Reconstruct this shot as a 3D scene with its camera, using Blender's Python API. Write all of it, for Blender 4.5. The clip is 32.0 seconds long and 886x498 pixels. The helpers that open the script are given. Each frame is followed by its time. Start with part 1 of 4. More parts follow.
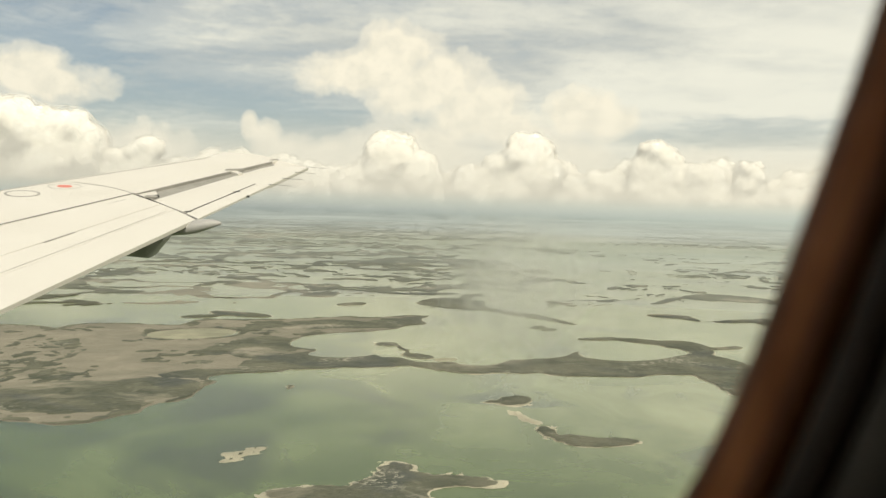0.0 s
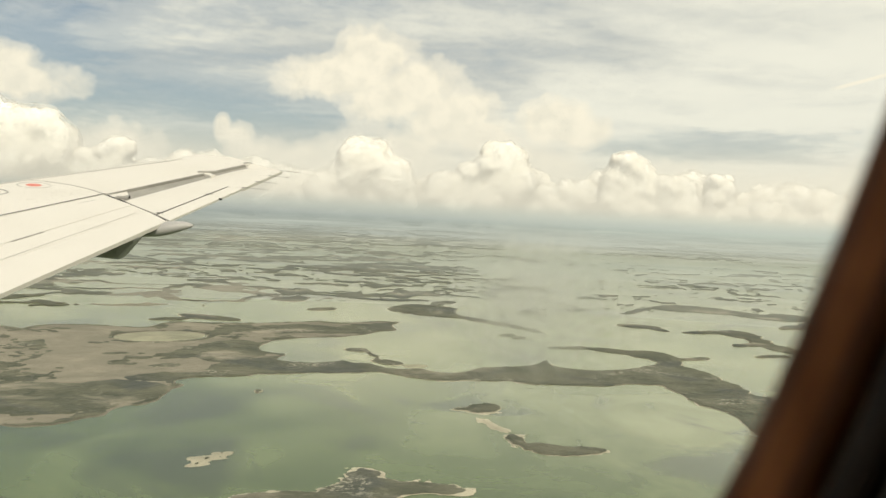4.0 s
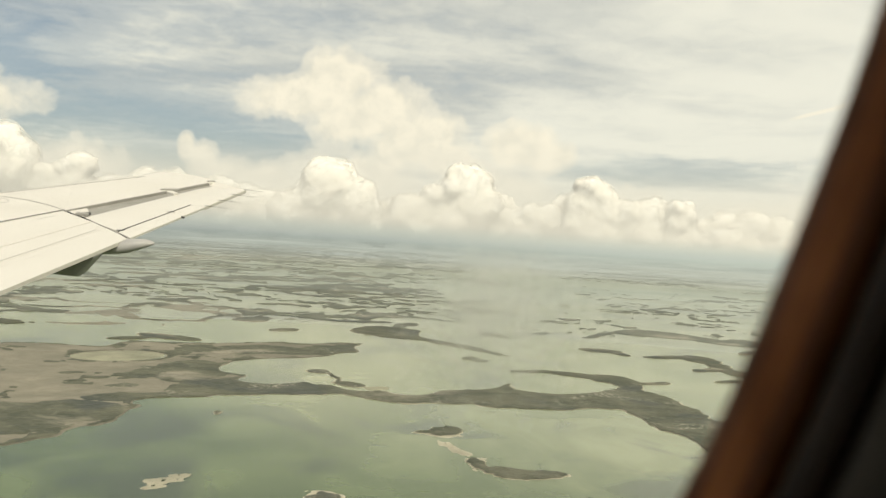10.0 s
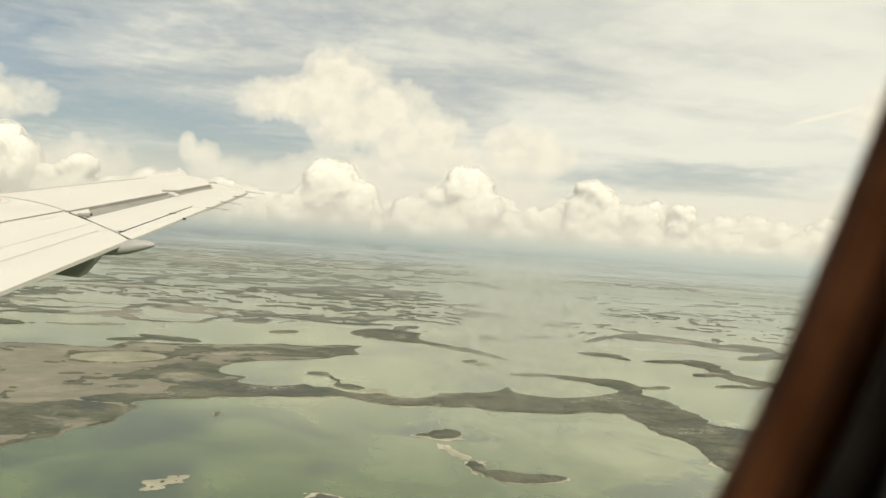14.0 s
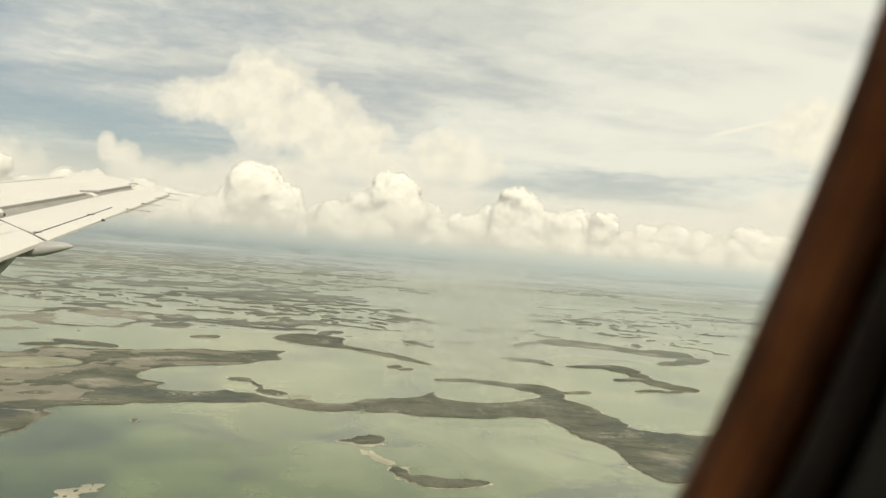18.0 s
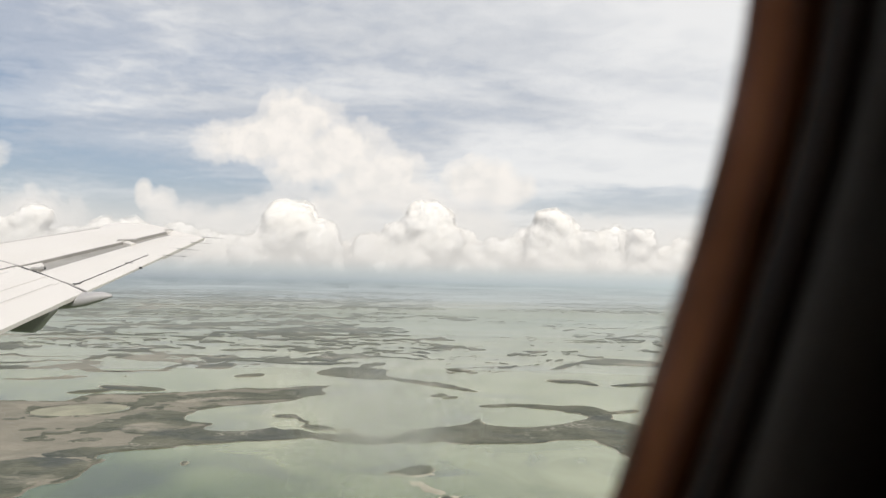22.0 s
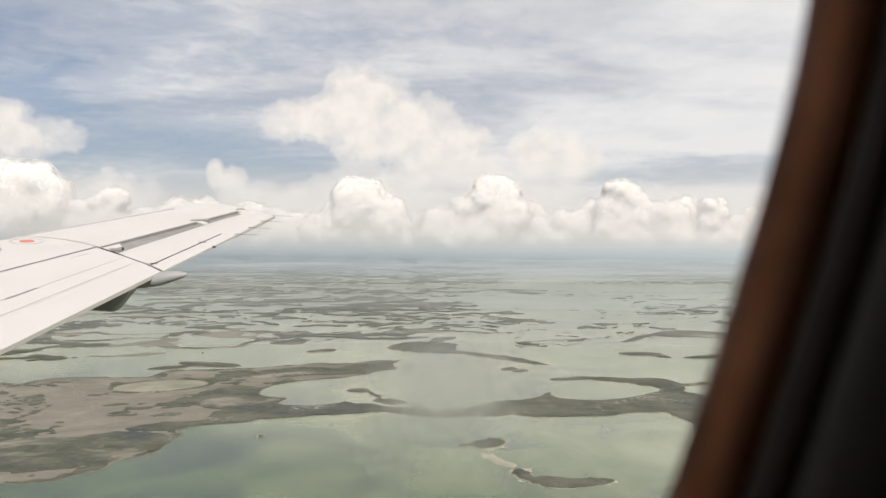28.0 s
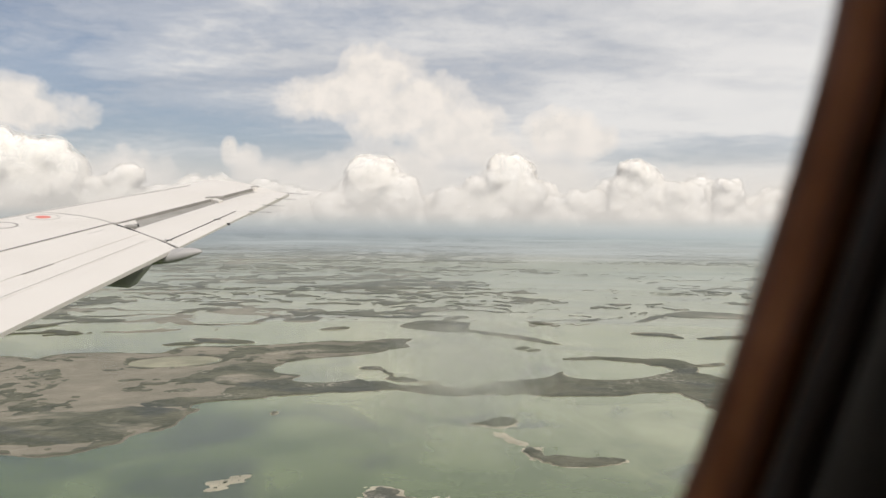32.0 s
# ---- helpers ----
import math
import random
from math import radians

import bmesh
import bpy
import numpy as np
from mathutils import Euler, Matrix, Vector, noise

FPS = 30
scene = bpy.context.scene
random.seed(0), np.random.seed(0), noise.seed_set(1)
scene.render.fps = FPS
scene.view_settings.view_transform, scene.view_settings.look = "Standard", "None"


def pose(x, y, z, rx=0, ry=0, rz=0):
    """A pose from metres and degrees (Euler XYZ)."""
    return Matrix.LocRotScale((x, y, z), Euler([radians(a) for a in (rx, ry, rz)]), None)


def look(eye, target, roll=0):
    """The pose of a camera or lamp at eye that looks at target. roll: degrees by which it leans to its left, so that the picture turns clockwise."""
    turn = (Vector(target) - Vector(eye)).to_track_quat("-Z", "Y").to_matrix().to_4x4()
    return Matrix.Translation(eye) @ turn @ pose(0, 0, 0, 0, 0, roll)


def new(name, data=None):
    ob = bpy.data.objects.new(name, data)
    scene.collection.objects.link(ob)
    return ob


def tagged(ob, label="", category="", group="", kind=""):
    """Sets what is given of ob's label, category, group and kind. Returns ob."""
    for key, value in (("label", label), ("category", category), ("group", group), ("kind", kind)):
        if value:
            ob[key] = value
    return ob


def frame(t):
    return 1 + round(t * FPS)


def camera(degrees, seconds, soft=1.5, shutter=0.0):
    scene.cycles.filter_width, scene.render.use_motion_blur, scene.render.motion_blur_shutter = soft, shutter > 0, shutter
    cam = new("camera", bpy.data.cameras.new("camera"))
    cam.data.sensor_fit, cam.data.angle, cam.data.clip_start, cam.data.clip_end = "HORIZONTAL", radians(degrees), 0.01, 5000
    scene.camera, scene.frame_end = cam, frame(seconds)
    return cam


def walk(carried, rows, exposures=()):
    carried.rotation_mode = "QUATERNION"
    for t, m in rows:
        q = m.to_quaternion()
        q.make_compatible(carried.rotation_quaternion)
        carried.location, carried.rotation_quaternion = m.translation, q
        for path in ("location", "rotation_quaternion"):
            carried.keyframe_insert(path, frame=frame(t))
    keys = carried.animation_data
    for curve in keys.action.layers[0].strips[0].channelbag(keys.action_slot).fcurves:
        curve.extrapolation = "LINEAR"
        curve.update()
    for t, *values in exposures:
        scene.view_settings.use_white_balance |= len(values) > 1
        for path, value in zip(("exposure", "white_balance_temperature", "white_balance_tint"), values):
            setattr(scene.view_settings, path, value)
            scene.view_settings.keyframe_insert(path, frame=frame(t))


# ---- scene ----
# ---- camera: held by hand at an aircraft window, ROWS are t, x, y, z, yaw, pitch, roll ----
cam = camera(51.4, 32.0)
EYE = 100.0
ROWS = [
    (0.0, 0.0106, -0.0014, 0.0005, 0.04, -2.31, -1.58),
    (0.5, 0.0105, -0.0009, 0.0011, 0.69, -2.43, -1.36),
    (1.0, 0.0104, -0.0005, 0.0017, 0.06, -2.53, -1.57),
    (1.5, 0.0084, -0.0010, 0.0007, -0.59, -2.38, -1.89),
    (2.0, 0.0060, -0.0014, -0.0003, -0.67, -2.20, -2.16),
    (2.5, 0.0081, -0.0014, 0.0003, -0.62, -1.92, -2.47),
    (4.5, -0.0128, 0.0050, 0.0028, -3.01, -1.74, -3.01),
    (5.0, -0.0171, 0.0064, 0.0035, -5.79, -1.20, -3.98),
    (5.5, -0.0238, 0.0075, 0.0030, -8.12, -0.64, -4.35),
    (6.0, -0.0304, 0.0086, 0.0025, -7.71, -0.87, -4.14),
    (6.5, -0.0303, 0.0078, 0.0017, -6.86, -0.97, -3.92),
    (7.0, -0.0301, 0.0070, 0.0009, -6.90, -0.80, -3.77),
    (7.5, -0.0267, 0.0059, 0.0003, -6.94, -0.49, -4.15),
    (8.0, -0.0233, 0.0047, -0.0003, -6.34, -0.53, -4.23),
    (8.5, -0.0276, 0.0045, -0.0025, -6.90, -0.45, -4.08),
    (9.0, -0.0294, 0.0038, -0.0047, -6.94, -0.04, -4.67),
    (9.5, -0.0140, 0.0013, -0.0034, -4.78, -0.26, -3.58),
    (10.0, -0.0062, 0.0002, -0.0022, -3.90, -0.33, -3.54),
    (10.5, -0.0027, -0.0001, -0.0024, -4.40, 1.38, -4.68),
    (11.0, 0.0007, -0.0004, -0.0027, -3.67, 1.89, -4.48),
    (11.5, -0.0213, 0.0041, -0.0012, -4.45, 0.07, -4.00),
    (12.0, -0.0197, 0.0042, 0.0003, -4.05, -0.52, -3.33),
    (12.5, -0.0161, 0.0034, 0.0001, -3.79, -0.71, -3.41),
    (13.0, -0.0134, 0.0027, -0.0001, -3.74, -0.67, -3.39),
    (13.5, -0.0137, 0.0028, -0.0000, -3.77, -0.63, -3.51),
    (14.0, -0.0140, 0.0029, 0.0001, -3.86, -0.15, -3.90),
    (14.5, -0.0164, 0.0035, 0.0002, -3.99, -0.06, -4.25),
    (16.5, -0.0260, 0.0059, 0.0006, -3.44, -0.50, -3.39),
    (17.0, -0.0303, 0.0068, 0.0007, -6.87, -0.04, -4.46),
    (17.5, -0.0356, 0.0071, -0.0013, -8.55, 0.20, -4.14),
    (18.0, -0.0282, 0.0049, -0.0033, -8.51, 0.51, -4.44),
    (18.5, -0.0090, 0.0011, 0.0002, -9.01, 0.99, -4.08),
    (19.0, 0.0080, -0.0024, 0.0036, -8.47, 1.10, -3.15),
    (19.5, 0.0079, -0.0025, 0.0061, -7.62, 0.76, -2.79),
    (20.0, 0.0093, -0.0027, 0.0115, -7.86, 0.93, -3.06),
    (20.5, 0.0084, -0.0029, 0.0135, -7.98, 0.94, -3.10),
    (21.0, 0.0078, -0.0031, 0.0160, -8.47, 1.07, -3.16),
    (21.5, 0.0137, -0.0045, 0.0195, -8.51, 1.53, -2.58),
    (22.0, 0.0200, -0.0060, 0.0235, -6.15, 2.06, -1.08),
    (22.5, 0.0200, -0.0065, 0.0235, -3.59, 1.52, -1.03),
    (23.0, 0.0205, -0.0070, 0.0240, -2.99, 1.21, -1.39),
    (23.5, 0.0225, -0.0078, 0.0217, -2.03, 1.23, -1.44),
    (24.0, 0.0256, -0.0085, 0.0211, -1.61, 1.54, -1.31),
    (24.5, 0.0249, -0.0084, 0.0211, -1.76, 1.34, -0.99),
    (26.5, 0.0221, -0.0078, 0.0211, -3.20, 0.97, -0.23),
    (27.0, 0.0231, -0.0079, 0.0211, -2.46, 0.74, -0.29),
    (27.5, 0.0227, -0.0074, 0.0222, -1.68, 0.53, -0.05),
    (28.0, 0.0223, -0.0068, 0.0233, -1.92, 0.41, -0.08),
    (28.5, 0.0236, -0.0068, 0.0231, -1.57, -0.08, -0.14),
    (29.0, 0.0249, -0.0069, 0.0229, -0.37, -1.48, 0.99),
    (29.5, 0.0250, -0.0076, 0.0206, 0.80, -1.24, 0.57),
    (30.0, 0.0269, -0.0087, 0.0183, 1.98, 0.51, -0.29),
    (30.5, 0.0250, -0.0081, 0.0201, 0.97, -0.00, -0.50),
    (31.0, 0.0232, -0.0075, 0.0218, -0.20, -0.72, -0.53),
    (31.5, 0.0208, -0.0071, 0.0217, -0.81, -0.86, -0.33),
    (32.0, 0.0185, -0.0067, 0.0215, -1.08, -0.90, -0.52),
]
EXPOSURES = [(0.0, 0.07, 7100, 7), (18.0, 0.05, 7100, 7), (19.0, 0.10, 6250, 14), (22.0, 0.07, 6250, 16), (24.0, 0.08, 6600, 16), (27.0, 0.04, 6330, 17), (30.0, 0.03, 6330, 18), (30.5, -0.01, 6750, 16), (32.0, -0.05, 6400, 17)]
walk(cam, [(t, pose(x, y, EYE + z, 90 + pitch, roll, yaw)) for t, x, y, z, yaw, pitch, roll in ROWS], EXPOSURES)
cam.data.dof.use_dof = True
cam.data.dof.focus_distance = 60.0
cam.data.dof.aperture_fstop = 6.5

# ---- world and sun ----
SUN_EL, SUN_AZ = 60.0, 165.0          # degrees; azimuth clockwise from +y

sun = new("sun", bpy.data.lights.new("sun", "SUN"))
sun.data.energy, sun.data.angle, sun.data.color = 3.8, radians(3.0), (1.0, 0.95, 0.86)
_e, _a = radians(SUN_EL), radians(SUN_AZ)
_toward = Vector((math.sin(_a) * math.cos(_e), math.cos(_a) * math.cos(_e), math.sin(_e)))
sun.matrix_world = look(_toward * 300 + Vector((0, 0, EYE)), (0, 0, EYE))


def node(tree, kind, links=None, operation=""):
    """A node with its inputs set: a value, or a socket to link from."""
    n = tree.nodes.new(kind)
    if operation:
        n.operation = operation
    for key, value in (links or {}).items():
        if isinstance(value, bpy.types.NodeSocket):
            tree.links.new(value, n.inputs[key])
        else:
            n.inputs[key].default_value = value
    return n


def ramp(tree, fac, stops, mode="LINEAR"):
    n = tree.nodes.new("ShaderNodeValToRGB")
    n.color_ramp.interpolation = mode
    el = n.color_ramp.elements
    while len(el) < len(stops):
        el.new(0.5)
    for e, (p, c) in zip(el, stops):
        e.position = p
        e.color = (c, c, c, 1) if isinstance(c, (int, float)) else (*c, 1)
    tree.links.new(fac, n.inputs["Fac"])
    return n.outputs["Color"]


def mixed(tree, fac, a, b, mode="MIX"):
    n = tree.nodes.new("ShaderNodeMix")
    n.data_type, n.blend_type = "RGBA", mode
    for sock, value in ((n.inputs[0], fac), (n.inputs[6], a), (n.inputs[7], b)):
        if isinstance(value, bpy.types.NodeSocket):
            tree.links.new(value, sock)
        elif isinstance(value, (int, float)):
            sock.default_value = value
        else:
            sock.default_value = (*value, 1)
    return n.outputs[2]


def noise_at(tree, vector, scale, detail=5.0, rough=0.55, distortion=0.0):
    return node(tree, "ShaderNodeTexNoise", {"Vector": vector, "Scale": scale, "Detail": detail, "Roughness": rough, "Distortion": distortion})


def make_world():
    world = bpy.data.worlds.new("sky")
    scene.world = world
    world.use_nodes = True
    t = world.node_tree
    t.nodes.clear()
    sky = t.nodes.new("ShaderNodeTexSky")
    sky.sky_type, sky.sun_disc, sky.sun_elevation, sky.sun_rotation = "NISHITA", False, radians(SUN_EL), radians(SUN_AZ)
    sky.altitude, sky.air_density, sky.dust_density = 600.0, 1.0, 2.5
    way = t.nodes.new("ShaderNodeTexCoord").outputs["Generated"]
    xyz = node(t, "ShaderNodeSeparateXYZ", {"Vector": way})
    up = node(t, "ShaderNodeMath", {0: xyz.outputs["Z"], 1: 0.0}, operation="MAXIMUM").outputs[0]
    # a high layer of thin cloud: the way is carried out to a level sheet overhead
    lift = node(t, "ShaderNodeMath", {0: up, 1: 0.11}, operation="ADD").outputs[0]
    px = node(t, "ShaderNodeMath", {0: xyz.outputs["X"], 1: lift}, operation="DIVIDE").outputs[0]
    py = node(t, "ShaderNodeMath", {0: xyz.outputs["Y"], 1: lift}, operation="DIVIDE").outputs[0]
    flat = node(t, "ShaderNodeCombineXYZ", {"X": px, "Y": py, "Z": 3.1}).outputs[0]
    wide = noise_at(t, flat, 0.55, 3, 0.45, 0.5).outputs["Fac"]
    streak = node(t, "ShaderNodeMapping", {"Vector": flat, "Scale": (0.9, 1.35, 1.0), "Rotation": (0, 0, radians(24))}).outputs[0]
    fine = noise_at(t, streak, 1.0, 3.5, 0.45, 0.6).outputs["Fac"]
    curd = noise_at(t, flat, 9.0, 4, 0.6, 0.4).outputs["Fac"]
    a = node(t, "ShaderNodeMath", {0: wide, 1: 0.70}, operation="MULTIPLY").outputs[0]
    b = node(t, "ShaderNodeMath", {0: fine, 1: 0.28, 2: a}, operation="MULTIPLY_ADD").outputs[0]
    c = node(t, "ShaderNodeMath", {0: curd, 1: 0.15, 2: b}, operation="MULTIPLY_ADD").outputs[0]
    side = node(t, "ShaderNodeMath", {0: xyz.outputs["X"], 1: 0.34, 2: c}, "MULTIPLY_ADD").outputs[0]
    # clearer just over the cumulus, more veiled higher up
    step = node(t, "ShaderNodeMapRange", {"Value": xyz.outputs["Z"], "From Min": 0.09, "From Max": 0.20, "To Min": -0.09, "To Max": 0.03}).outputs[0]
    side = node(t, "ShaderNodeMath", {0: side, 1: step}, "ADD").outputs[0]
    cover = ramp(t, side, ((0.36, 0.22), (0.48, 0.55), (0.62, 0.93)), "EASE")
    blue = mixed(t, 1.0, sky.outputs["Color"], (SKY_GAIN, SKY_GAIN, SKY_GAIN), "MULTIPLY")
    mackerel = node(t, "ShaderNodeMath", {0: curd, 1: 0.22, 2: fine}, "MULTIPLY_ADD").outputs[0]
    mackerel = node(t, "ShaderNodeMath", {0: xyz.outputs["X"], 1: 0.22, 2: mackerel}, "MULTIPLY_ADD").outputs[0]
    veil = mixed(t, ramp(t, mackerel, ((0.38, 0.0), (0.80, 1.0)), "EASE"), (0.56, 0.585, 0.595), CIRRUS)
    both = mixed(t, cover, blue, veil)
    # ragged scraps of cloud drifting higher up: azimuth to the left and elevation of each, its half sizes and slant, in degrees
    az = node(t, "ShaderNodeMath", {0: xyz.outputs["X"], 1: xyz.outputs["Y"]}, "ARCTAN2").outputs[0]
    az = node(t, "ShaderNodeMath", {0: az, 1: -180 / math.pi}, "MULTIPLY").outputs[0]
    el = node(t, "ShaderNodeMath", {0: xyz.outputs["Z"], 1: 180 / math.pi}, "MULTIPLY").outputs[0]
    spot = node(t, "ShaderNodeCombineXYZ", {"X": az, "Y": el, "Z": 0.0}).outputs[0]
    rag = noise_at(t, spot, 0.36, 4, 0.55, 0.3).outputs["Fac"]
    curl = noise_at(t, spot, 0.85, 5, 0.46, 0.2).outputs["Fac"]
    ragged = node(t, "ShaderNodeMath", {0: curl, 1: 0.30, 2: rag}, "MULTIPLY_ADD").outputs[0]
    fluff = None
    for ca, ce, ha, he, slant in SCRAPS:
        local = node(t, "ShaderNodeVectorMath", {0: spot, 1: (ca, ce, 0.0)}, "SUBTRACT").outputs[0]
        local = node(t, "ShaderNodeVectorRotate", {"Vector": local, "Angle": radians(-slant)}).outputs[0]
        local = node(t, "ShaderNodeVectorMath", {0: local, 1: (1 / ha, 1 / he, 0.0)}, "MULTIPLY").outputs[0]
        far = node(t, "ShaderNodeVectorMath", {0: local}, "LENGTH").outputs["Value"]
        near = node(t, "ShaderNodeMath", {0: 1.0, 1: far}, "SUBTRACT").outputs[0]
        fluff = near if fluff is None else node(t, "ShaderNodeMath", {0: fluff, 1: near, 2: 0.4}, "SMOOTH_MAX").outputs[0]
    fluff = node(t, "ShaderNodeMath", {0: ragged, 1: 1.5, 2: fluff}, "MULTIPLY_ADD").outputs[0]
    scrap = ramp(t, node(t, "ShaderNodeMapRange", {"Value": fluff, "From Min": 0.55, "From Max": 1.25}).outputs[0], ((0.0, 0.0), (0.45, 0.55), (1.0, 0.96)), "EASE")
    both = mixed(t, scrap, both, mixed(t, ramp(t, curl, ((0.28, 0.0), (0.66, 1.0)), "EASE"), SCRAP_SHADE, SCRAP_LIGHT))
    # an old straight vapour trail
    ca, ce, ha, he, slant = TRAIL
    local = node(t, "ShaderNodeVectorMath", {0: spot, 1: (ca, ce, 0.0)}, "SUBTRACT").outputs[0]
    local = node(t, "ShaderNodeVectorRotate", {"Vector": local, "Angle": radians(-slant)}).outputs[0]
    local = node(t, "ShaderNodeSeparateXYZ", {"Vector": node(t, "ShaderNodeVectorMath", {0: local, 1: (1 / ha, 1 / he, 0.0)}, "MULTIPLY").outputs[0]})
    ends = ramp(t, node(t, "ShaderNodeMath", {0: local.outputs["X"]}, "ABSOLUTE").outputs[0], ((0.55, 1.0), (1.0, 0.0)), "EASE")
    sides = ramp(t, node(t, "ShaderNodeMath", {0: local.outputs["Y"]}, "ABSOLUTE").outputs[0], ((0.2, 0.7), (1.0, 0.0)), "EASE")
    both = mixed(t, mixed(t, 1.0, ends, sides, "MULTIPLY"), both, SCRAP_LIGHT)
    # the soft far bank of cumulus along the horizon, with an uneven top
    along = node(t, "ShaderNodeCombineXYZ", {"X": az, "Y": 0.0, "Z": 7.0}).outputs[0]
    tops = noise_at(t, along, 0.21, 2, 0.5).outputs["Fac"]
    lumps = noise_at(t, spot, 0.75, 6, 0.58, 0.25).outputs["Fac"]
    tops = node(t, "ShaderNodeMath", {0: tops, 1: 5.2, 2: -0.4}, "MULTIPLY_ADD").outputs[0]
    tops = node(t, "ShaderNodeMath", {0: lumps, 1: 2.6, 2: tops}, "MULTIPLY_ADD").outputs[0]
    under = node(t, "ShaderNodeMath", {0: tops, 1: el}, "SUBTRACT").outputs[0]
    bank = ramp(t, node(t, "ShaderNodeMapRange", {"Value": under, "From Min": 0.0, "From Max": 1.6}).outputs[0], ((0.0, 0.0), (0.35, 0.45), (1.0, 0.9)), "EASE")
    thinner = node(t, "ShaderNodeMapRange", {"Value": xyz.outputs["X"], "From Min": -0.40, "From Max": -0.06, "To Min": 0.35, "To Max": 1.0}).outputs[0]
    bank = node(t, "ShaderNodeMath", {0: bank, 1: thinner}, "MULTIPLY").outputs[0]
    both = mixed(t, bank, both, mixed(t, ramp(t, lumps, ((0.36, 0.0), (0.62, 1.0))), BANK_SHADE, BANK_LIGHT))
    low = ramp(t, xyz.outputs["Z"], ((0.0, 0.93), (0.03, 0.5), (0.08, 0.12), (0.16, 0.0)))
    out = mixed(t, low, both, HAZE)
    bg = node(t, "ShaderNodeBackground", {"Color": out, "Strength": 1.0})
    end = t.nodes.new("ShaderNodeOutputWorld")
    t.links.new(bg.outputs[0], end.inputs[0])


SKY_GAIN = 0.092
SCRAP_LIGHT, SCRAP_SHADE = (0.95, 0.90, 0.80), (0.83, 0.80, 0.72)
SCRAPS = [(5.4, 8.5, 3.2, 1.3, -6.0), (3.1, 9.7, 2.3, 1.4, 0.0), (1.2, 7.7, 3.2, 1.6, -16.0), (-1.7, 6.1, 2.8, 1.6, -12.0), (-4.2, 5.0, 1.8, 1.3, -8.0),
          (-8.4, 6.3, 2.2, 1.25, 0.0), (-10.0, 5.6, 1.4, 0.9, -10.0), (-30.3, 8.5, 2.4, 1.6, 0.0), (8.0, 2.8, 3.0, 1.4, 0.0), (2.0, 3.4, 3.4, 1.9, 0.0), (-6.5, 2.8, 3.6, 1.6, 0.0),
          (-15.0, 2.4, 2.6, 1.4, 0.0), (-21.5, 2.0, 2.6, 1.3, 0.0), (18.5, 3.0, 2.6, 1.6, 0.0), (24.0, 7.0, 3.2, 1.2, 6.0), (27.0, 4.2, 3.4, 2.2, 10.0),
          (11.0, 4.0, 0.8, 1.1, 0.0), (12.0, 4.9, 0.45, 0.8, 0.0), (-29.0, 3.0, 2.4, 1.8, 0.0), (-36.0, 5.0, 3.0, 2.0, 0.0)]
TRAIL = (-26.0, 8.9, 2.2, 0.16, -15.0)
BANK_LIGHT, BANK_SHADE = (1.0, 0.95, 0.84), (0.80, 0.775, 0.70)
CIRRUS = (0.88, 0.875, 0.82)
HAZE = (0.57, 0.61, 0.60)
make_world()


# ---- materials ----
def material(name, base=(0.5, 0.5, 0.5), rough=0.5, metal=0.0):
    m = bpy.data.materials.new(name)
    m.use_nodes = True
    t = m.node_tree
    p = t.nodes["Principled BSDF"]
    p.inputs["Base Color"].default_value = (*base, 1)
    p.inputs["Roughness"].default_value = rough
    p.inputs["Metallic"].default_value = metal
    return m, t, p


def where(t):
    return t.nodes.new("ShaderNodeNewGeometry").outputs["Position"]


def bump(t, p, height, strength, distance):
    n = node(t, "ShaderNodeBump", {"Height": height, "Strength": strength, "Distance": distance})
    t.links.new(n.outputs[0], p.inputs["Normal"])


def paint(name, base, rough=0.4, dirt=0.12, scale=1.5, metal=0.0, fine=40.0, gloss=0.5):
    """Painted or moulded surface with faint blotches and grain."""
    m, t, p = material(name, base, rough, metal)
    pos = where(t)
    big = noise_at(t, pos, scale, 6, 0.6).outputs["Fac"]
    small = noise_at(t, pos, fine, 4, 0.6).outputs["Fac"]
    dark = tuple(c * (1 - dirt) for c in base)
    darker = tuple(c * (1 - 0.5 * dirt) for c in base)
    col = mixed(t, ramp(t, big, ((0.35, 0.0), (0.7, 1.0))), base, dark)
    col = mixed(t, ramp(t, small, ((0.5, 0.0), (0.75, 0.5))), col, darker)
    t.links.new(col, p.inputs["Base Color"])
    p.inputs["Specular IOR Level"].default_value = gloss
    r = ramp(t, big, ((0.3, rough * 0.85), (0.7, min(1, rough * 1.2))))
    t.links.new(r, p.inputs["Roughness"])
    bump(t, p, small, 0.08, 0.002)
    return m


WHITE = paint("white_wing_paint", (0.595, 0.567, 0.52), 0.38, 0.07, 0.9)
GREY = paint("grey_wing_paint", (0.43, 0.42, 0.40), 0.5, 0.15, 1.2)
# slot and gap shade is put into this grey; joints and fittings share it
SHADE = paint("grey_shade_and_metal", (0.27, 0.26, 0.235), 0.55, 0.25, 2.0)
DARK = paint("dark_seal", (0.05, 0.048, 0.045), 0.6, 0.2, 4.0)
PALE = paint("grey_underside_paint", (0.30, 0.295, 0.285), 0.5, 0.12, 1.2)
FAIRING = paint("dull_fairing_grey", (0.36, 0.35, 0.335), 0.5, 0.2, 2.5)
RED = paint("red_mark_paint", (0.60, 0.18, 0.14), 0.5, 0.15, 9.0)
# one reveal in two browns: its highlight and its shade are painted
LIT_BROWN = paint("brown_reveal_lit", (0.60, 0.175, 0.036), 0.55, 0.5, 22.0, 0.0, 400.0, 0.06)
SHADED_BROWN = paint("brown_reveal_shaded", (0.33, 0.105, 0.032), 0.55, 0.5, 22.0, 0.0, 400.0, 0.06)
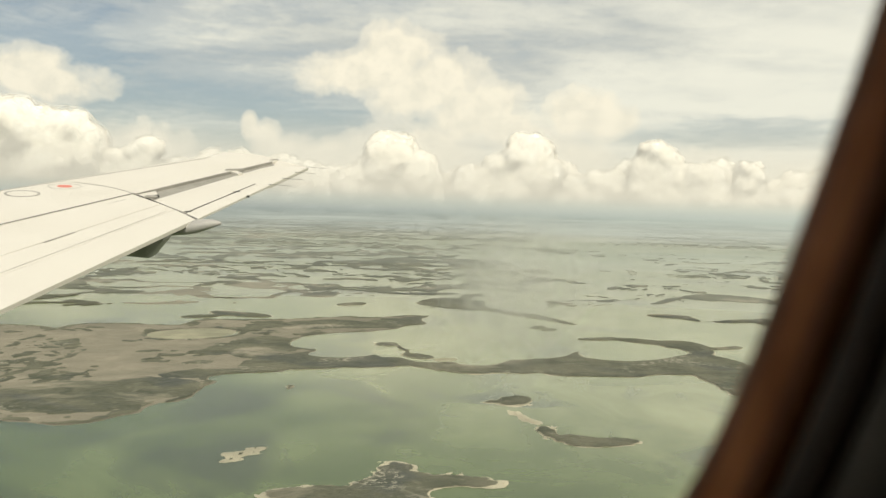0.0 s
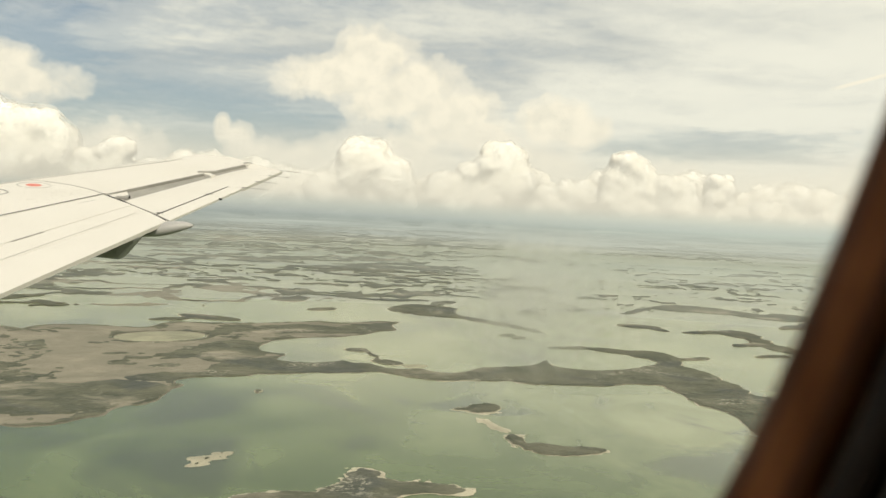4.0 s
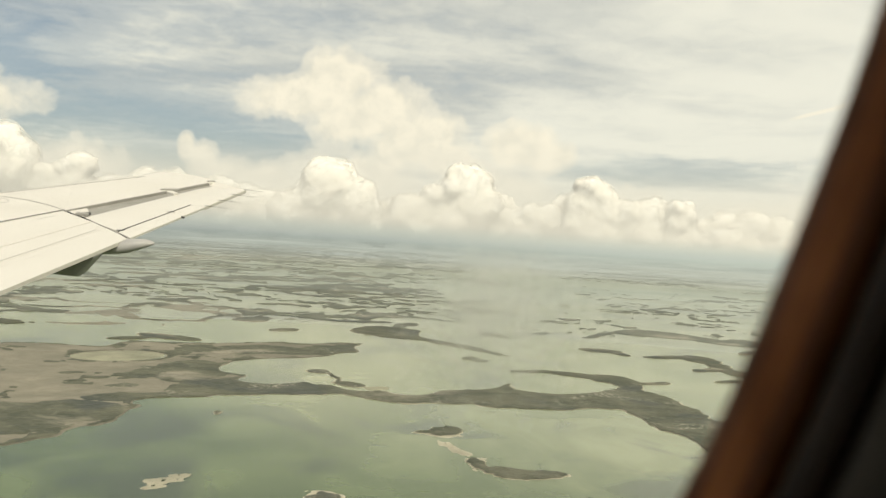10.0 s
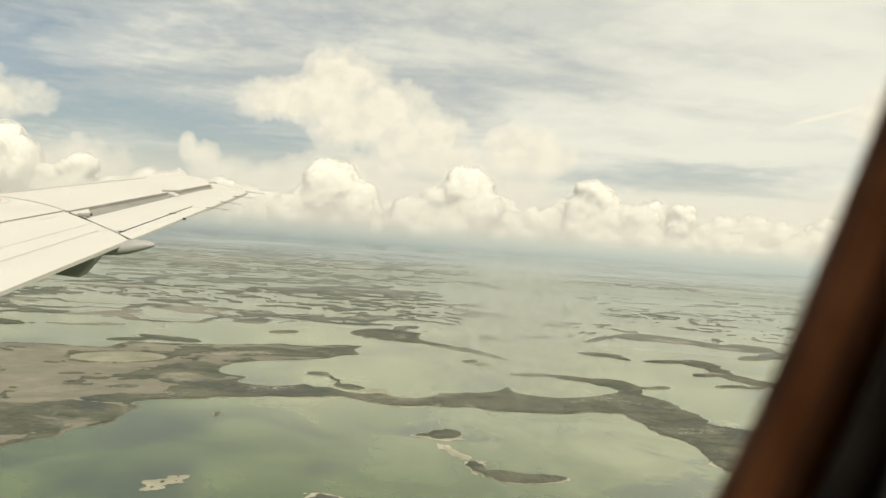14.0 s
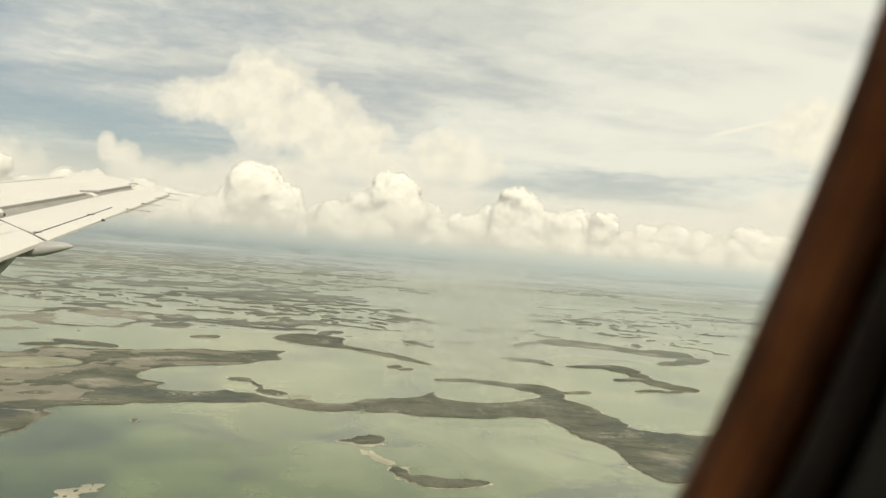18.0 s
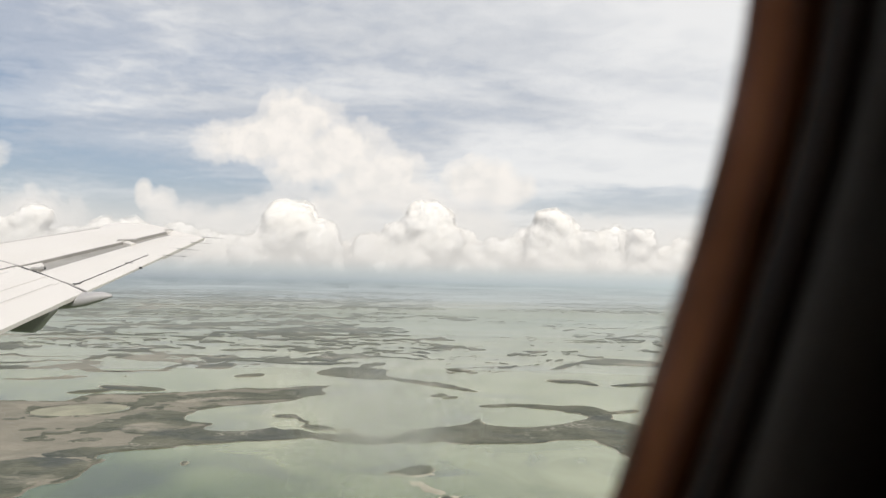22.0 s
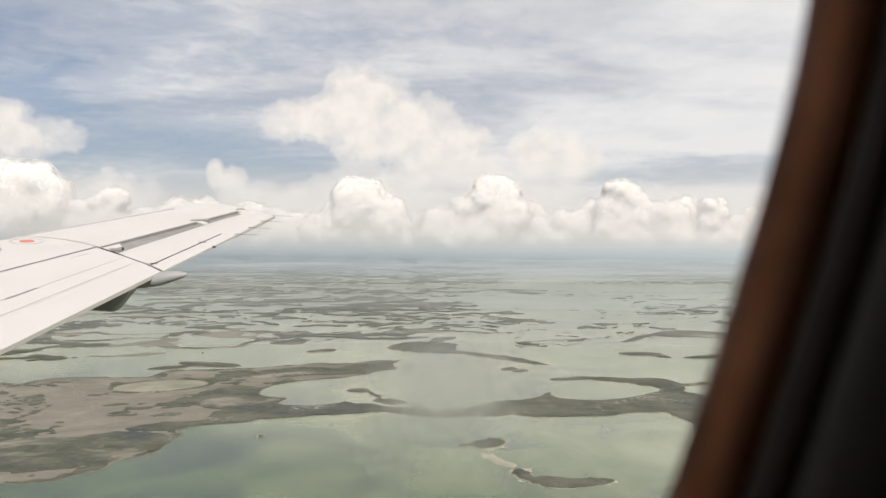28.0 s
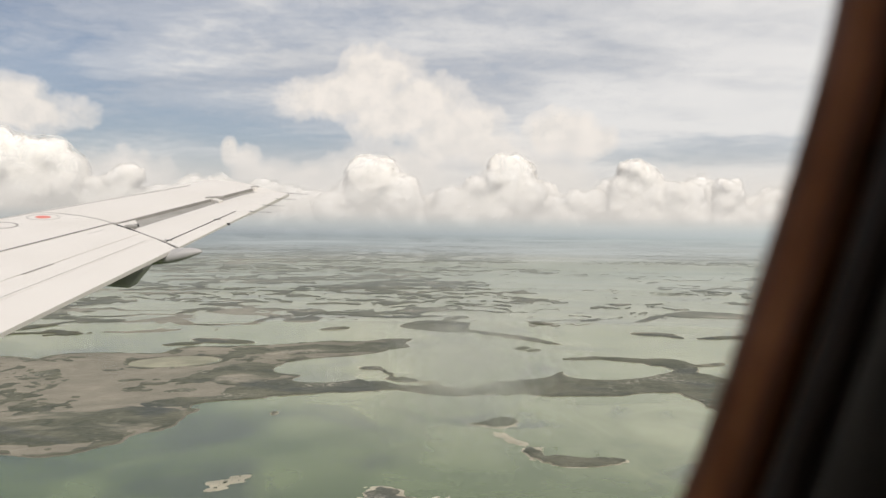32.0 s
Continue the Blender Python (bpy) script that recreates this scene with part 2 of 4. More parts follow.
TRIM = paint("dark_cabin_trim", (0.075, 0.055, 0.036), 0.65, 0.25, 14.0, 0.0, 400.0, 0.12)
PANEL = paint("cabin_wall_panel", (0.16, 0.145, 0.09), 0.65, 0.2, 6.0, 0.0, 300.0, 0.2)
WARM = paint("warm_dark_trim", (0.085, 0.052, 0.034), 0.6, 0.25, 14.0, 0.0, 400.0, 0.1)
RUBBER = paint("black_window_seal", (0.012, 0.012, 0.012), 0.7, 0.2, 30.0)
CARPET = paint("dark_cabin_carpet", (0.06, 0.06, 0.07), 0.95, 0.3, 20.0)


def glass():
    m, t, p = material("clear_window_acrylic", (0.97, 0.98, 0.96), 0.0)
    p.inputs["Transmission Weight"].default_value = 1.0
    p.inputs["IOR"].default_value = 1.12
    return m


def ice():
    """Fine frost: part clear, part a rough scatter of what lies behind."""
    m = bpy.data.materials.new("milky_frost")
    m.use_nodes = True
    t = m.node_tree
    t.nodes.clear()
    milk = node(t, "ShaderNodeBsdfRefraction", {"Color": (1.0, 0.995, 0.98, 1), "Roughness": 0.5, "IOR": 1.2})
    clear = node(t, "ShaderNodeBsdfTransparent", {"Color": (0.98, 0.98, 0.98, 1)})
    mix = node(t, "ShaderNodeMixShader", {0: 0.5, 1: clear.outputs[0], 2: milk.outputs[0]})
    end = t.nodes.new("ShaderNodeOutputMaterial")
    t.links.new(mix.outputs[0], end.inputs[0])
    return m


GLASS, ICE = glass(), ice()


def water():
    m, t, p = material("lagoon_water", (0.2, 0.25, 0.17), 0.16)
    p.inputs["IOR"].default_value = 1.33
    p.inputs["Specular IOR Level"].default_value = 0.5
    pos = where(t)
    squash = node(t, "ShaderNodeMapping", {"Vector": pos, "Scale": (1.0, 0.75, 1.0)}).outputs[0]
    big = noise_at(t, squash, 0.0048, 5, 0.55, 0.5).outputs["Fac"]
    mid = noise_at(t, squash, 0.014, 4.5, 0.55, 0.9).outputs["Fac"]
    # dark patches: seagrass, with cloud shadows painted in
    grass_and_shadow = noise_at(t, pos, 0.0085, 5, 0.6, 1.2).outputs["Fac"]
    col = mixed(t, ramp(t, big, ((0.36, 0.0), (0.64, 1.0))), (0.038, 0.062, 0.019), (0.080, 0.110, 0.040))
    col = mixed(t, ramp(t, mid, ((0.42, 0.0), (0.66, 0.75))), col, (0.118, 0.150, 0.060))
    col = mixed(t, ramp(t, grass_and_shadow, ((0.50, 0.0), (0.64, 0.8))), col, (0.030, 0.045, 0.022))
    # the colour turns paler ahead past the near channel, and towards +x
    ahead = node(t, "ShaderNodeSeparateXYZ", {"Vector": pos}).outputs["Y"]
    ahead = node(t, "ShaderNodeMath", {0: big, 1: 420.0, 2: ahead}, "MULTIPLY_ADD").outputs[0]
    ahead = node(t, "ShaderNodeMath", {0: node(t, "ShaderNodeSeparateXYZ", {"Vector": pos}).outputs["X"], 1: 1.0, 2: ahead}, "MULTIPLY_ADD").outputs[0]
    pale_ahead = ramp(t, node(t, "ShaderNodeMapRange", {"Value": ahead, "From Min": 585.0, "From Max": 805.0}).outputs[0], ((0.0, 0.0), (1.0, 0.82)), "EASE")
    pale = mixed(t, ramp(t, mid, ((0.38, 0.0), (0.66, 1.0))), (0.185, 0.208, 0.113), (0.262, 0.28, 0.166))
    pale = mixed(t, ramp(t, grass_and_shadow, ((0.52, 0.0), (0.64, 0.75))), pale, (0.110, 0.126, 0.096))
    col = mixed(t, pale_ahead, col, pale)
    t.links.new(col, p.inputs["Base Color"])
    ripple = noise_at(t, pos, 0.22, 3, 0.5).outputs["Fac"]
    bump(t, p, ripple, 0.05, 0.4)
    return m


def land():
    m, t, p = material("mangrove_flat", (0.1, 0.1, 0.07), 0.95)
    pos = where(t)
    patch = noise_at(t, pos, 0.035, 7, 0.62, 0.6).outputs["Fac"]
    spot = noise_at(t, pos, 0.22, 5, 0.65).outputs["Fac"]
    mud = noise_at(t, pos, 0.013, 5, 0.6, 0.4).outputs["Fac"]
    scrub = mixed(t, ramp(t, patch, ((0.38, 0.0), (0.62, 1.0))), (0.048, 0.054, 0.036), (0.098, 0.098, 0.068))
    col = mixed(t, ramp(t, spot, ((0.56, 0.0), (0.70, 0.55))), scrub, (0.17, 0.16, 0.12))
    wet = noise_at(t, pos, 0.018, 4, 0.55, 0.8).outputs["Color"]
    col = mixed(t, ramp(t, node(t, "ShaderNodeSeparateColor", {"Color": wet}).outputs[1], ((0.52, 0.0), (0.66, 0.75))), col, (0.048, 0.055, 0.050))
    flecks = noise_at(t, pos, 0.30, 4, 0.7).outputs["Fac"]
    salt = mixed(t, 1.0, ramp(t, flecks, ((0.52, 0.0), (0.58, 1.0))), ramp(t, noise_at(t, pos, 0.02, 3, 0.5).outputs["Fac"], ((0.56, 0.0), (0.64, 1.0))), "MULTIPLY")
    col = mixed(t, salt, col, (0.24, 0.23, 0.185))
    col = mixed(t, ramp(t, mud, ((0.57, 0.0), (0.68, 0.8))), col, (0.27, 0.245, 0.19))
    t.links.new(col, p.inputs["Base Color"])
    bump(t, p, spot, 0.6, 1.2)
    return m


def sand(name, base):
    m, t, p = material(name, base, 0.95)
    pos = where(t)
    a = noise_at(t, pos, 0.06, 6, 0.6, 0.5).outputs["Fac"]
    b = noise_at(t, pos, 0.5, 4, 0.6).outputs["Fac"]
    col = mixed(t, ramp(t, a, ((0.35, 0.0), (0.65, 1.0))), base, tuple(c * 0.72 for c in base))
    col = mixed(t, ramp(t, b, ((0.55, 0.0), (0.7, 0.5))), col, tuple(c * 0.6 for c in base))
    wide = noise_at(t, pos, 0.016, 6, 0.6, 0.7).outputs["Fac"]
    col = mixed(t, ramp(t, wide, ((0.42, 0.0), (0.64, 0.65))), col, (base[0] * 0.5, base[1] * 0.53, base[2] * 0.52))
    t.links.new(col, p.inputs["Base Color"])
    bump(t, p, b, 0.4, 0.4)
    return m


WATER, LAND = water(), land()
MILKY = sand("milky_pond_water", (0.29, 0.28, 0.20))
SAND, FLAT = sand("pale_shore_sand", (0.40, 0.37, 0.28)), sand("grey_marl_flat", (0.215, 0.197, 0.150))


def cloud_material(name, solid, keep=0.3):
    """White cloud: its droplets scatter light all ways, so that faces turned off the sun stay pale; solid: how much of the view it stops."""
    m, t, p = material(name, (0.985, 0.94, 0.85), 1.0)
    p.inputs["Specular IOR Level"].default_value = 0.0
    geo = t.nodes.new("ShaderNodeNewGeometry")
    own = node(t, "ShaderNodeVectorMath", {0: geo.outputs["Normal"], 1: (keep, keep, keep)}, "MULTIPLY").outputs[0]
    lit = node(t, "ShaderNodeVectorMath", {0: own, 1: _toward * (1 - keep)}, "ADD").outputs[0]
    way = node(t, "ShaderNodeVectorMath", {0: lit}, "NORMALIZE").outputs[0]
    body = node(t, "ShaderNodeBsdfDiffuse", {"Color": (0.985, 0.94, 0.85, 1), "Normal": way})
    if solid >= 1:
        p.inputs["Subsurface Weight"].default_value = 1.0
        p.inputs["Subsurface Radius"].default_value = (1.0, 1.0, 1.0)
        p.inputs["Subsurface Scale"].default_value = 260.0
        t.links.new(way, p.inputs["Normal"])
        return m
    ragged = ramp(t, noise_at(t, geo.outputs["Position"], 0.014, 6, 0.6).outputs["Fac"], ((0.36, solid * 0.25), (0.64, min(1.0, 1.7 * solid))))
    clear = t.nodes.new("ShaderNodeBsdfTransparent")
    mix = node(t, "ShaderNodeMixShader", {0: ragged, 1: clear.outputs[0], 2: body.outputs[0]})
    t.links.new(mix.outputs[0], t.nodes["Material Output"].inputs["Surface"])
    return m


CLOUD, VEIL, WISP = cloud_material("cloud_core", 1.0, 0.28), cloud_material("cloud_edge", 0.34, 0.12), cloud_material("cloud_wisp", 0.20, 0.08)


def painted_haze(name, top, stops, span):
    """Distant haze painted as a glowing tone: thick at the horizon, thinning out upwards to its top; stops: how much it
    hides, by its height.
    """
    m = bpy.data.materials.new(name)
    m.use_nodes = True
    t = m.node_tree
    t.nodes.clear()
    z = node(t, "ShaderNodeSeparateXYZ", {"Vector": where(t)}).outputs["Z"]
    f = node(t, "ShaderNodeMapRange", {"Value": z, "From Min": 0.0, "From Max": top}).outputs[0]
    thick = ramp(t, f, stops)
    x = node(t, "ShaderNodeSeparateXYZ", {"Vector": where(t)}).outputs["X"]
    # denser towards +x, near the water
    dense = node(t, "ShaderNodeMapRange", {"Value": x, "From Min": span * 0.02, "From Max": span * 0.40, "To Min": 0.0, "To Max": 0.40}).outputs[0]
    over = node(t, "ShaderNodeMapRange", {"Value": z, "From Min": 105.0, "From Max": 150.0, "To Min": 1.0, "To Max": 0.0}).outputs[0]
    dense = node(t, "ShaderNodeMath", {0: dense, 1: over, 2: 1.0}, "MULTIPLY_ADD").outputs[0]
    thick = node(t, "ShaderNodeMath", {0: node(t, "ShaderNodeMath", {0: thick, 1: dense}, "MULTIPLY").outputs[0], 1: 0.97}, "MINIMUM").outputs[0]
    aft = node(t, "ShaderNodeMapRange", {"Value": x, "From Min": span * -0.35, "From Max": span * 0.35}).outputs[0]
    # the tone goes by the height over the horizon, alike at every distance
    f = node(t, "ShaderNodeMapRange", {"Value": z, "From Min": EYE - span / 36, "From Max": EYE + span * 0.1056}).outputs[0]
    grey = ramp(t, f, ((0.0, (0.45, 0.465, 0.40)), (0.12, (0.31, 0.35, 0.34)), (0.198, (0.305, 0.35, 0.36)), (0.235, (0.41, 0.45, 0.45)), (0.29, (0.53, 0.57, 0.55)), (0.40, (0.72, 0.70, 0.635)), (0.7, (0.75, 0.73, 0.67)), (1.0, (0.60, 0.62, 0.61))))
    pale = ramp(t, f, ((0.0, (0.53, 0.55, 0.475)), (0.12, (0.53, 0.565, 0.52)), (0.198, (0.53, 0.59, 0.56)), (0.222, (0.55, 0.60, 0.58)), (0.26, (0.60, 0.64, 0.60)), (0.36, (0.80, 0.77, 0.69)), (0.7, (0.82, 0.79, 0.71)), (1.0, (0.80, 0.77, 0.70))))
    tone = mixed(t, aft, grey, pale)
    # dark and pale streaks painted into the tone stand in for the far lagoon
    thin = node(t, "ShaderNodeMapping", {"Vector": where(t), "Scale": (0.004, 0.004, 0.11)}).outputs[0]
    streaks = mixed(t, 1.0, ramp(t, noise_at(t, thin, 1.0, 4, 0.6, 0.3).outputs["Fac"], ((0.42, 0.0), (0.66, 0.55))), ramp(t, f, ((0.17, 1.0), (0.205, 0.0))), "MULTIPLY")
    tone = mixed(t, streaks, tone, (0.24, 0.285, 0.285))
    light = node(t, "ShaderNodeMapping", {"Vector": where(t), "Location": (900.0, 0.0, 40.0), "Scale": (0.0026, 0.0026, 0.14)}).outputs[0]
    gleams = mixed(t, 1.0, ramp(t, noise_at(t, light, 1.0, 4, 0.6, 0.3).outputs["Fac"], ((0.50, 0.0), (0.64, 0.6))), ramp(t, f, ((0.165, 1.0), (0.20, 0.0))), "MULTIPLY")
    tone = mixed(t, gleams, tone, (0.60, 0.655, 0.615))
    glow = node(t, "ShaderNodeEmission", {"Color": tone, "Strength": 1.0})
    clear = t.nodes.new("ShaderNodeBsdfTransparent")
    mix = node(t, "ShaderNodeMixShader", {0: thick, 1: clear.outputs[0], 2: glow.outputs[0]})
    end = t.nodes.new("ShaderNodeOutputMaterial")
    t.links.new(mix.outputs[0], end.inputs[0])
    return m


# ---- building helpers ----
def thing(name, at, label, category, group="", kind=""):
    """An Empty at the base of a thing, for its parts."""
    ob = new(name)
    ob.location = at
    ob.matrix_world = Matrix.Translation(at)
    return tagged(ob, label, category, group, kind)


def mesh_of(name, verts, faces, mat, smooth=False):
    me = bpy.data.meshes.new(name)
    me.from_pydata([tuple(v) for v in verts], [], faces)
    me.materials.append(mat)
    if smooth:
        me.polygons.foreach_set("use_smooth", [True] * len(me.polygons))
    me.update()
    return me


def part(name, geo, mat, parent, label="", smooth=False):
    """One mesh under a thing or a part; its points are given in the world."""
    o = Vector(parent["origin"]) if "origin" in parent else parent.location
    verts, faces = geo
    ob = new(name, mesh_of(name, [Vector(v) - Vector(o) for v in verts], faces, mat, smooth))
    ob.parent = parent
    ob["origin"] = tuple(o)
    return tagged(ob, label)


def fixed(name, geo, mat, label, category, smooth=False, kind="structure"):
    return tagged(new(name, mesh_of(name, *geo, mat, smooth)), label, category, "", kind)


# ---- the aircraft's axes: U ahead, OUT from the cabin wall, all from the first eye ----
ORIGIN = Vector((0, 0, EYE))
U = Vector((-0.98197, 0.18902, 0.0))
V = Vector((0.18902, 0.98197, 0.0))
BANK = radians(9.0)
OUT = V * math.cos(BANK) + Vector((0, 0, math.sin(BANK)))
UP = Vector((0, 0, math.cos(BANK))) - V * math.sin(BANK)


def cabin(aft, up, out):
    return ORIGIN - U * aft + UP * up + OUT * out


def wing_at(o, f, dz=0.0):
    """A point of the wing's upper plane: o metres outwards, f metres ahead, dz above it."""
    return ORIGIN + V * o + U * f + Vector((0, 0, -3.3951 + 0.2541 * o + 0.0524 * f + dz))


# ---- ground ----
def disk(radius, z, rings, spokes=96):
    verts, faces = [(0, 0, z)], []
    for i in range(1, rings + 1):
        r = radius * (i / rings) ** 2
        verts += [(r * math.cos(2 * math.pi * k / spokes), r * math.sin(2 * math.pi * k / spokes), z) for k in range(spokes)]
    faces += [(0, 1 + k, 1 + (k + 1) % spokes) for k in range(spokes)]
    for i in range(rings - 1):
        a, b = 1 + i * spokes, 1 + (i + 1) * spokes
        faces += [(a + k, b + k, b + (k + 1) % spokes, a + (k + 1) % spokes) for k in range(spokes)]
    return verts, faces


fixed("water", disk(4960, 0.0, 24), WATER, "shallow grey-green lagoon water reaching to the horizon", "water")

rng = np.random.default_rng(11)


def lattice(x, y, seed):
    """Smooth noise from -1 to 1 with features about one unit wide."""
    r = np.random.default_rng(seed).uniform(-1, 1, (256, 256))
    i, j = np.floor(x).astype(int), np.floor(y).astype(int)
    u, v = x - i, y - j
    u, v = u * u * u * (u * (u * 6 - 15) + 10), v * v * v * (v * (v * 6 - 15) + 10)
    a, b, c, d = (r[(j + dj) % 256, (i + di) % 256] for dj, di in ((0, 0), (0, 1), (1, 0), (1, 1)))
    return (a * (1 - u) + b * u) * (1 - v) + (c * (1 - u) + d * u) * v


def wobble(x, y, size, seed, octaves=5):
    """Uneven shifts of about one unit, for shores."""
    s, amp, k = np.zeros_like(x), 1.0, 2.2 / size
    for o in range(octaves):
        s += amp * lattice(x * k + 37.3, y * k + 11.7, seed + 100 * o)
        amp, k = amp * 0.55, k * 2.03
    return s


def reach(lobe, x, y):
    """How far (x, y) lies from a lobe's middle, 1 on its rim. A lobe: its middle and its half axes, (x, y, rx, ry) or (x, y, ax, ay, bx, by)."""
    cx, cy = lobe[:2]
    ax, ay, bx, by = lobe[2:] if len(lobe) == 6 else (lobe[2], 0, 0, lobe[3])
    det = ax * by - ay * bx
    p, q = ((x - cx) * by - (y - cy) * bx) / det, ((y - cy) * ax - (x - cx) * ay) / det
    return np.sqrt(p * p + q * q)


def field_of(lobes, bays, x, y, size, seed, rough=0.035):
    """Over 0 on land: the lobes' union, less the round bays that bite into it."""
    dx, dy = wobble(x, y, size, seed, 4) * size * rough, wobble(x, y, size, seed + 1, 4) * size * rough
    total = np.zeros_like(x)
    for lobe in lobes:
        total += np.exp(9.0 * (1 - np.maximum(reach(lobe, x + dx, y + dy), 0.25)))
    f = np.log(total + 1e-9) / 9.0
    for bay in bays:
        f = np.minimum(f, (reach(bay, x + dx * 0.35, y + dy * 0.35) - 1) * 1.3)
    return f


def shore_mesh(f, x, y, level, height):
    """The part of a grid where f is over level, cut along its contour; height(f, x, y) gives z."""
    ny, nx = f.shape
    g = f - level
    verts, faces, seen = [], [], {}

    def point(key, px, py, pf):
        if key not in seen:
            seen[key] = len(verts)
            verts.append((px, py, height(pf, px, py)))
        return seen[key]

    for j in range(ny - 1):
        if g[j:j + 2].max() <= 0:
            continue
        for i in range(nx - 1):
            q = ((j, i), (j, i + 1), (j + 1, i + 1), (j + 1, i))
            v = [g[c] for c in q]
            if max(v) <= 0:
                continue
            loop = []
            for k in range(4):
                a, b = q[k], q[(k + 1) % 4]
                ga, gb = v[k], v[(k + 1) % 4]
                if ga > 0:
                    loop.append(point(a, x[a], y[a], ga))
                if (ga > 0) != (gb > 0):
                    s = ga / (ga - gb)
                    key = (a, b) if a < b else (b, a)
                    loop.append(point(key, x[a] + (x[b] - x[a]) * s, y[a] + (y[b] - y[a]) * s, 0.0))
            if len(loop) >= 3:
                faces.append(tuple(loop))
    return verts, faces


ISLANDS = []


def cut_out(lobes, x, y, size, seed, rough=0.05):
    """Metres inward from the rim of a union of lobes, near enough."""
    f = field_of(lobes, (), x, y, size, seed, rough)
    gy, gx = np.gradient(f, y[1, 0] - y[0, 0], x[0, 1] - x[0, 0])
    return f / np.maximum(np.hypot(gx, gy), 0.004)


def island(lobes, label, bays=(), steps=64, sandy=False, beach=0.9, clumps=()):
    """A low island: a pale shore and, on it, scrub or bare marl with scattered scrub. clumps: dense patches of scrub."""
    seed = len(ISLANDS) * 7 + 5
    b = np.array([(l[0], l[1], abs(l[2]) + abs(l[4]), abs(l[3]) + abs(l[5])) if len(l) == 6 else l for l in lobes], float)
    pad = 0.3
    x0, x1 = (b[:, 0] - b[:, 2] * (1 + pad)).min(), (b[:, 0] + b[:, 2] * (1 + pad)).max()
    y0, y1 = (b[:, 1] - b[:, 3] * (1 + pad)).min(), (b[:, 1] + b[:, 3] * (1 + pad)).max()
    nx = int(np.clip(steps * math.sqrt((x1 - x0) / (y1 - y0)), 16, 420))
    ny = int(np.clip(steps * math.sqrt((y1 - y0) / (x1 - x0)), 16, 420))
    x, y = np.meshgrid(np.linspace(x0, x1, nx), np.linspace(y0, y1, ny))
    size = 2.0 * float(np.median(np.minimum(b[:, 2], b[:, 3]))) + 0.10 * float(np.max(b[:, 2:]))
    f = field_of(lobes, bays, x, y, size, seed, 0.05)
    gy, gx = np.gradient(f, y[1, 0] - y[0, 0], x[0, 1] - x[0, 0])
    f = f / np.maximum(np.hypot(gx, gy), 0.004)                     # metres inland from the shore, near enough
    f = f + 0.9 * wobble(x, y, 9.0, seed + 9, 3)                    # small teeth along the shore
    f[0], f[-1], f[:, 0], f[:, -1] = -60, -60, -60, -60
    uneven = wobble(x, y, 26.0, seed + 3, 3)
    lift = 0.02 + 0.004 * len(ISLANDS)
    at = (float(b[:, 0].mean()), float(b[:, 1].mean()), 0.0)
    isle = thing("island", at, label, "island", "lagoon islands", "structure")
    ISLANDS.append(isle)
    rim = shore_mesh(f + beach * (0.25 + 1.5 * np.maximum(uneven, 0.0)), x, y, 0.0, lambda v, a, c: lift + 0.25 * min(1.0, v * 0.2))
    if rim[1]:
        part("marl_flat" if sandy else "shore", rim, FLAT if sandy and steps > 100 else SAND, isle, "bare grey marl" if sandy else "pale wet sand shore")

    def rise(v, a, c):
        n = noise.noise((a * 0.12, c * 0.12, seed)) + 0.6 * noise.noise((a * 0.4, c * 0.4, seed))
        return lift + 0.28 + min(1.0, v * 0.4) * (0.45 + 0.5 * max(-0.6, n))

    top = f
    if sandy:
        cover = wobble(x, y, 75.0, seed + 3, 5) + 0.35 * wobble(x, y, 14.0, seed + 4, 3)
        top = np.minimum(f - 1.5, (cover - 0.62) * 14)
        rimmed = np.minimum(f - 0.3, 5.5 + 6 * uneven - f)           # a broken belt of scrub behind the shore
        top = np.maximum(top, rimmed) if steps > 100 else f - 99.0
        for k, lobe in enumerate(clumps):
            top = np.maximum(top, np.minimum(cut_out([lobe], x, y, 18.0, seed + 20 + k, 0.12), f))
    geo = shore_mesh(top, x, y, 0.4, rise)
    if geo[1]:
        part("scrub", geo, LAND, isle, "dark olive mangrove scrub")
    return isle


def pond(lobe, label):
    """Shallow milky water in a hollow of an island."""
    cx, cy, ax, ay, bx, by = lobe
    n, rings = 64, (0.0, 0.5, 1.0)
    verts = [(cx + r * (ax * math.cos(k * 2 * math.pi / n) + bx * math.sin(k * 2 * math.pi / n)), cy + r * (ay * math.cos(k * 2 * math.pi / n) + by * math.sin(k * 2 * math.pi / n)), 0.012) for r in rings[1:] for k in range(n)]
    faces = [tuple(range(n))] + [(k, (k + 1) % n, n + (k + 1) % n, n + k) for k in range(n)]
    fixed("water_pond", (verts, faces), MILKY, label, "water")


SCRUB = "low lagoon island of grey-green mangrove scrub with a pale shore"
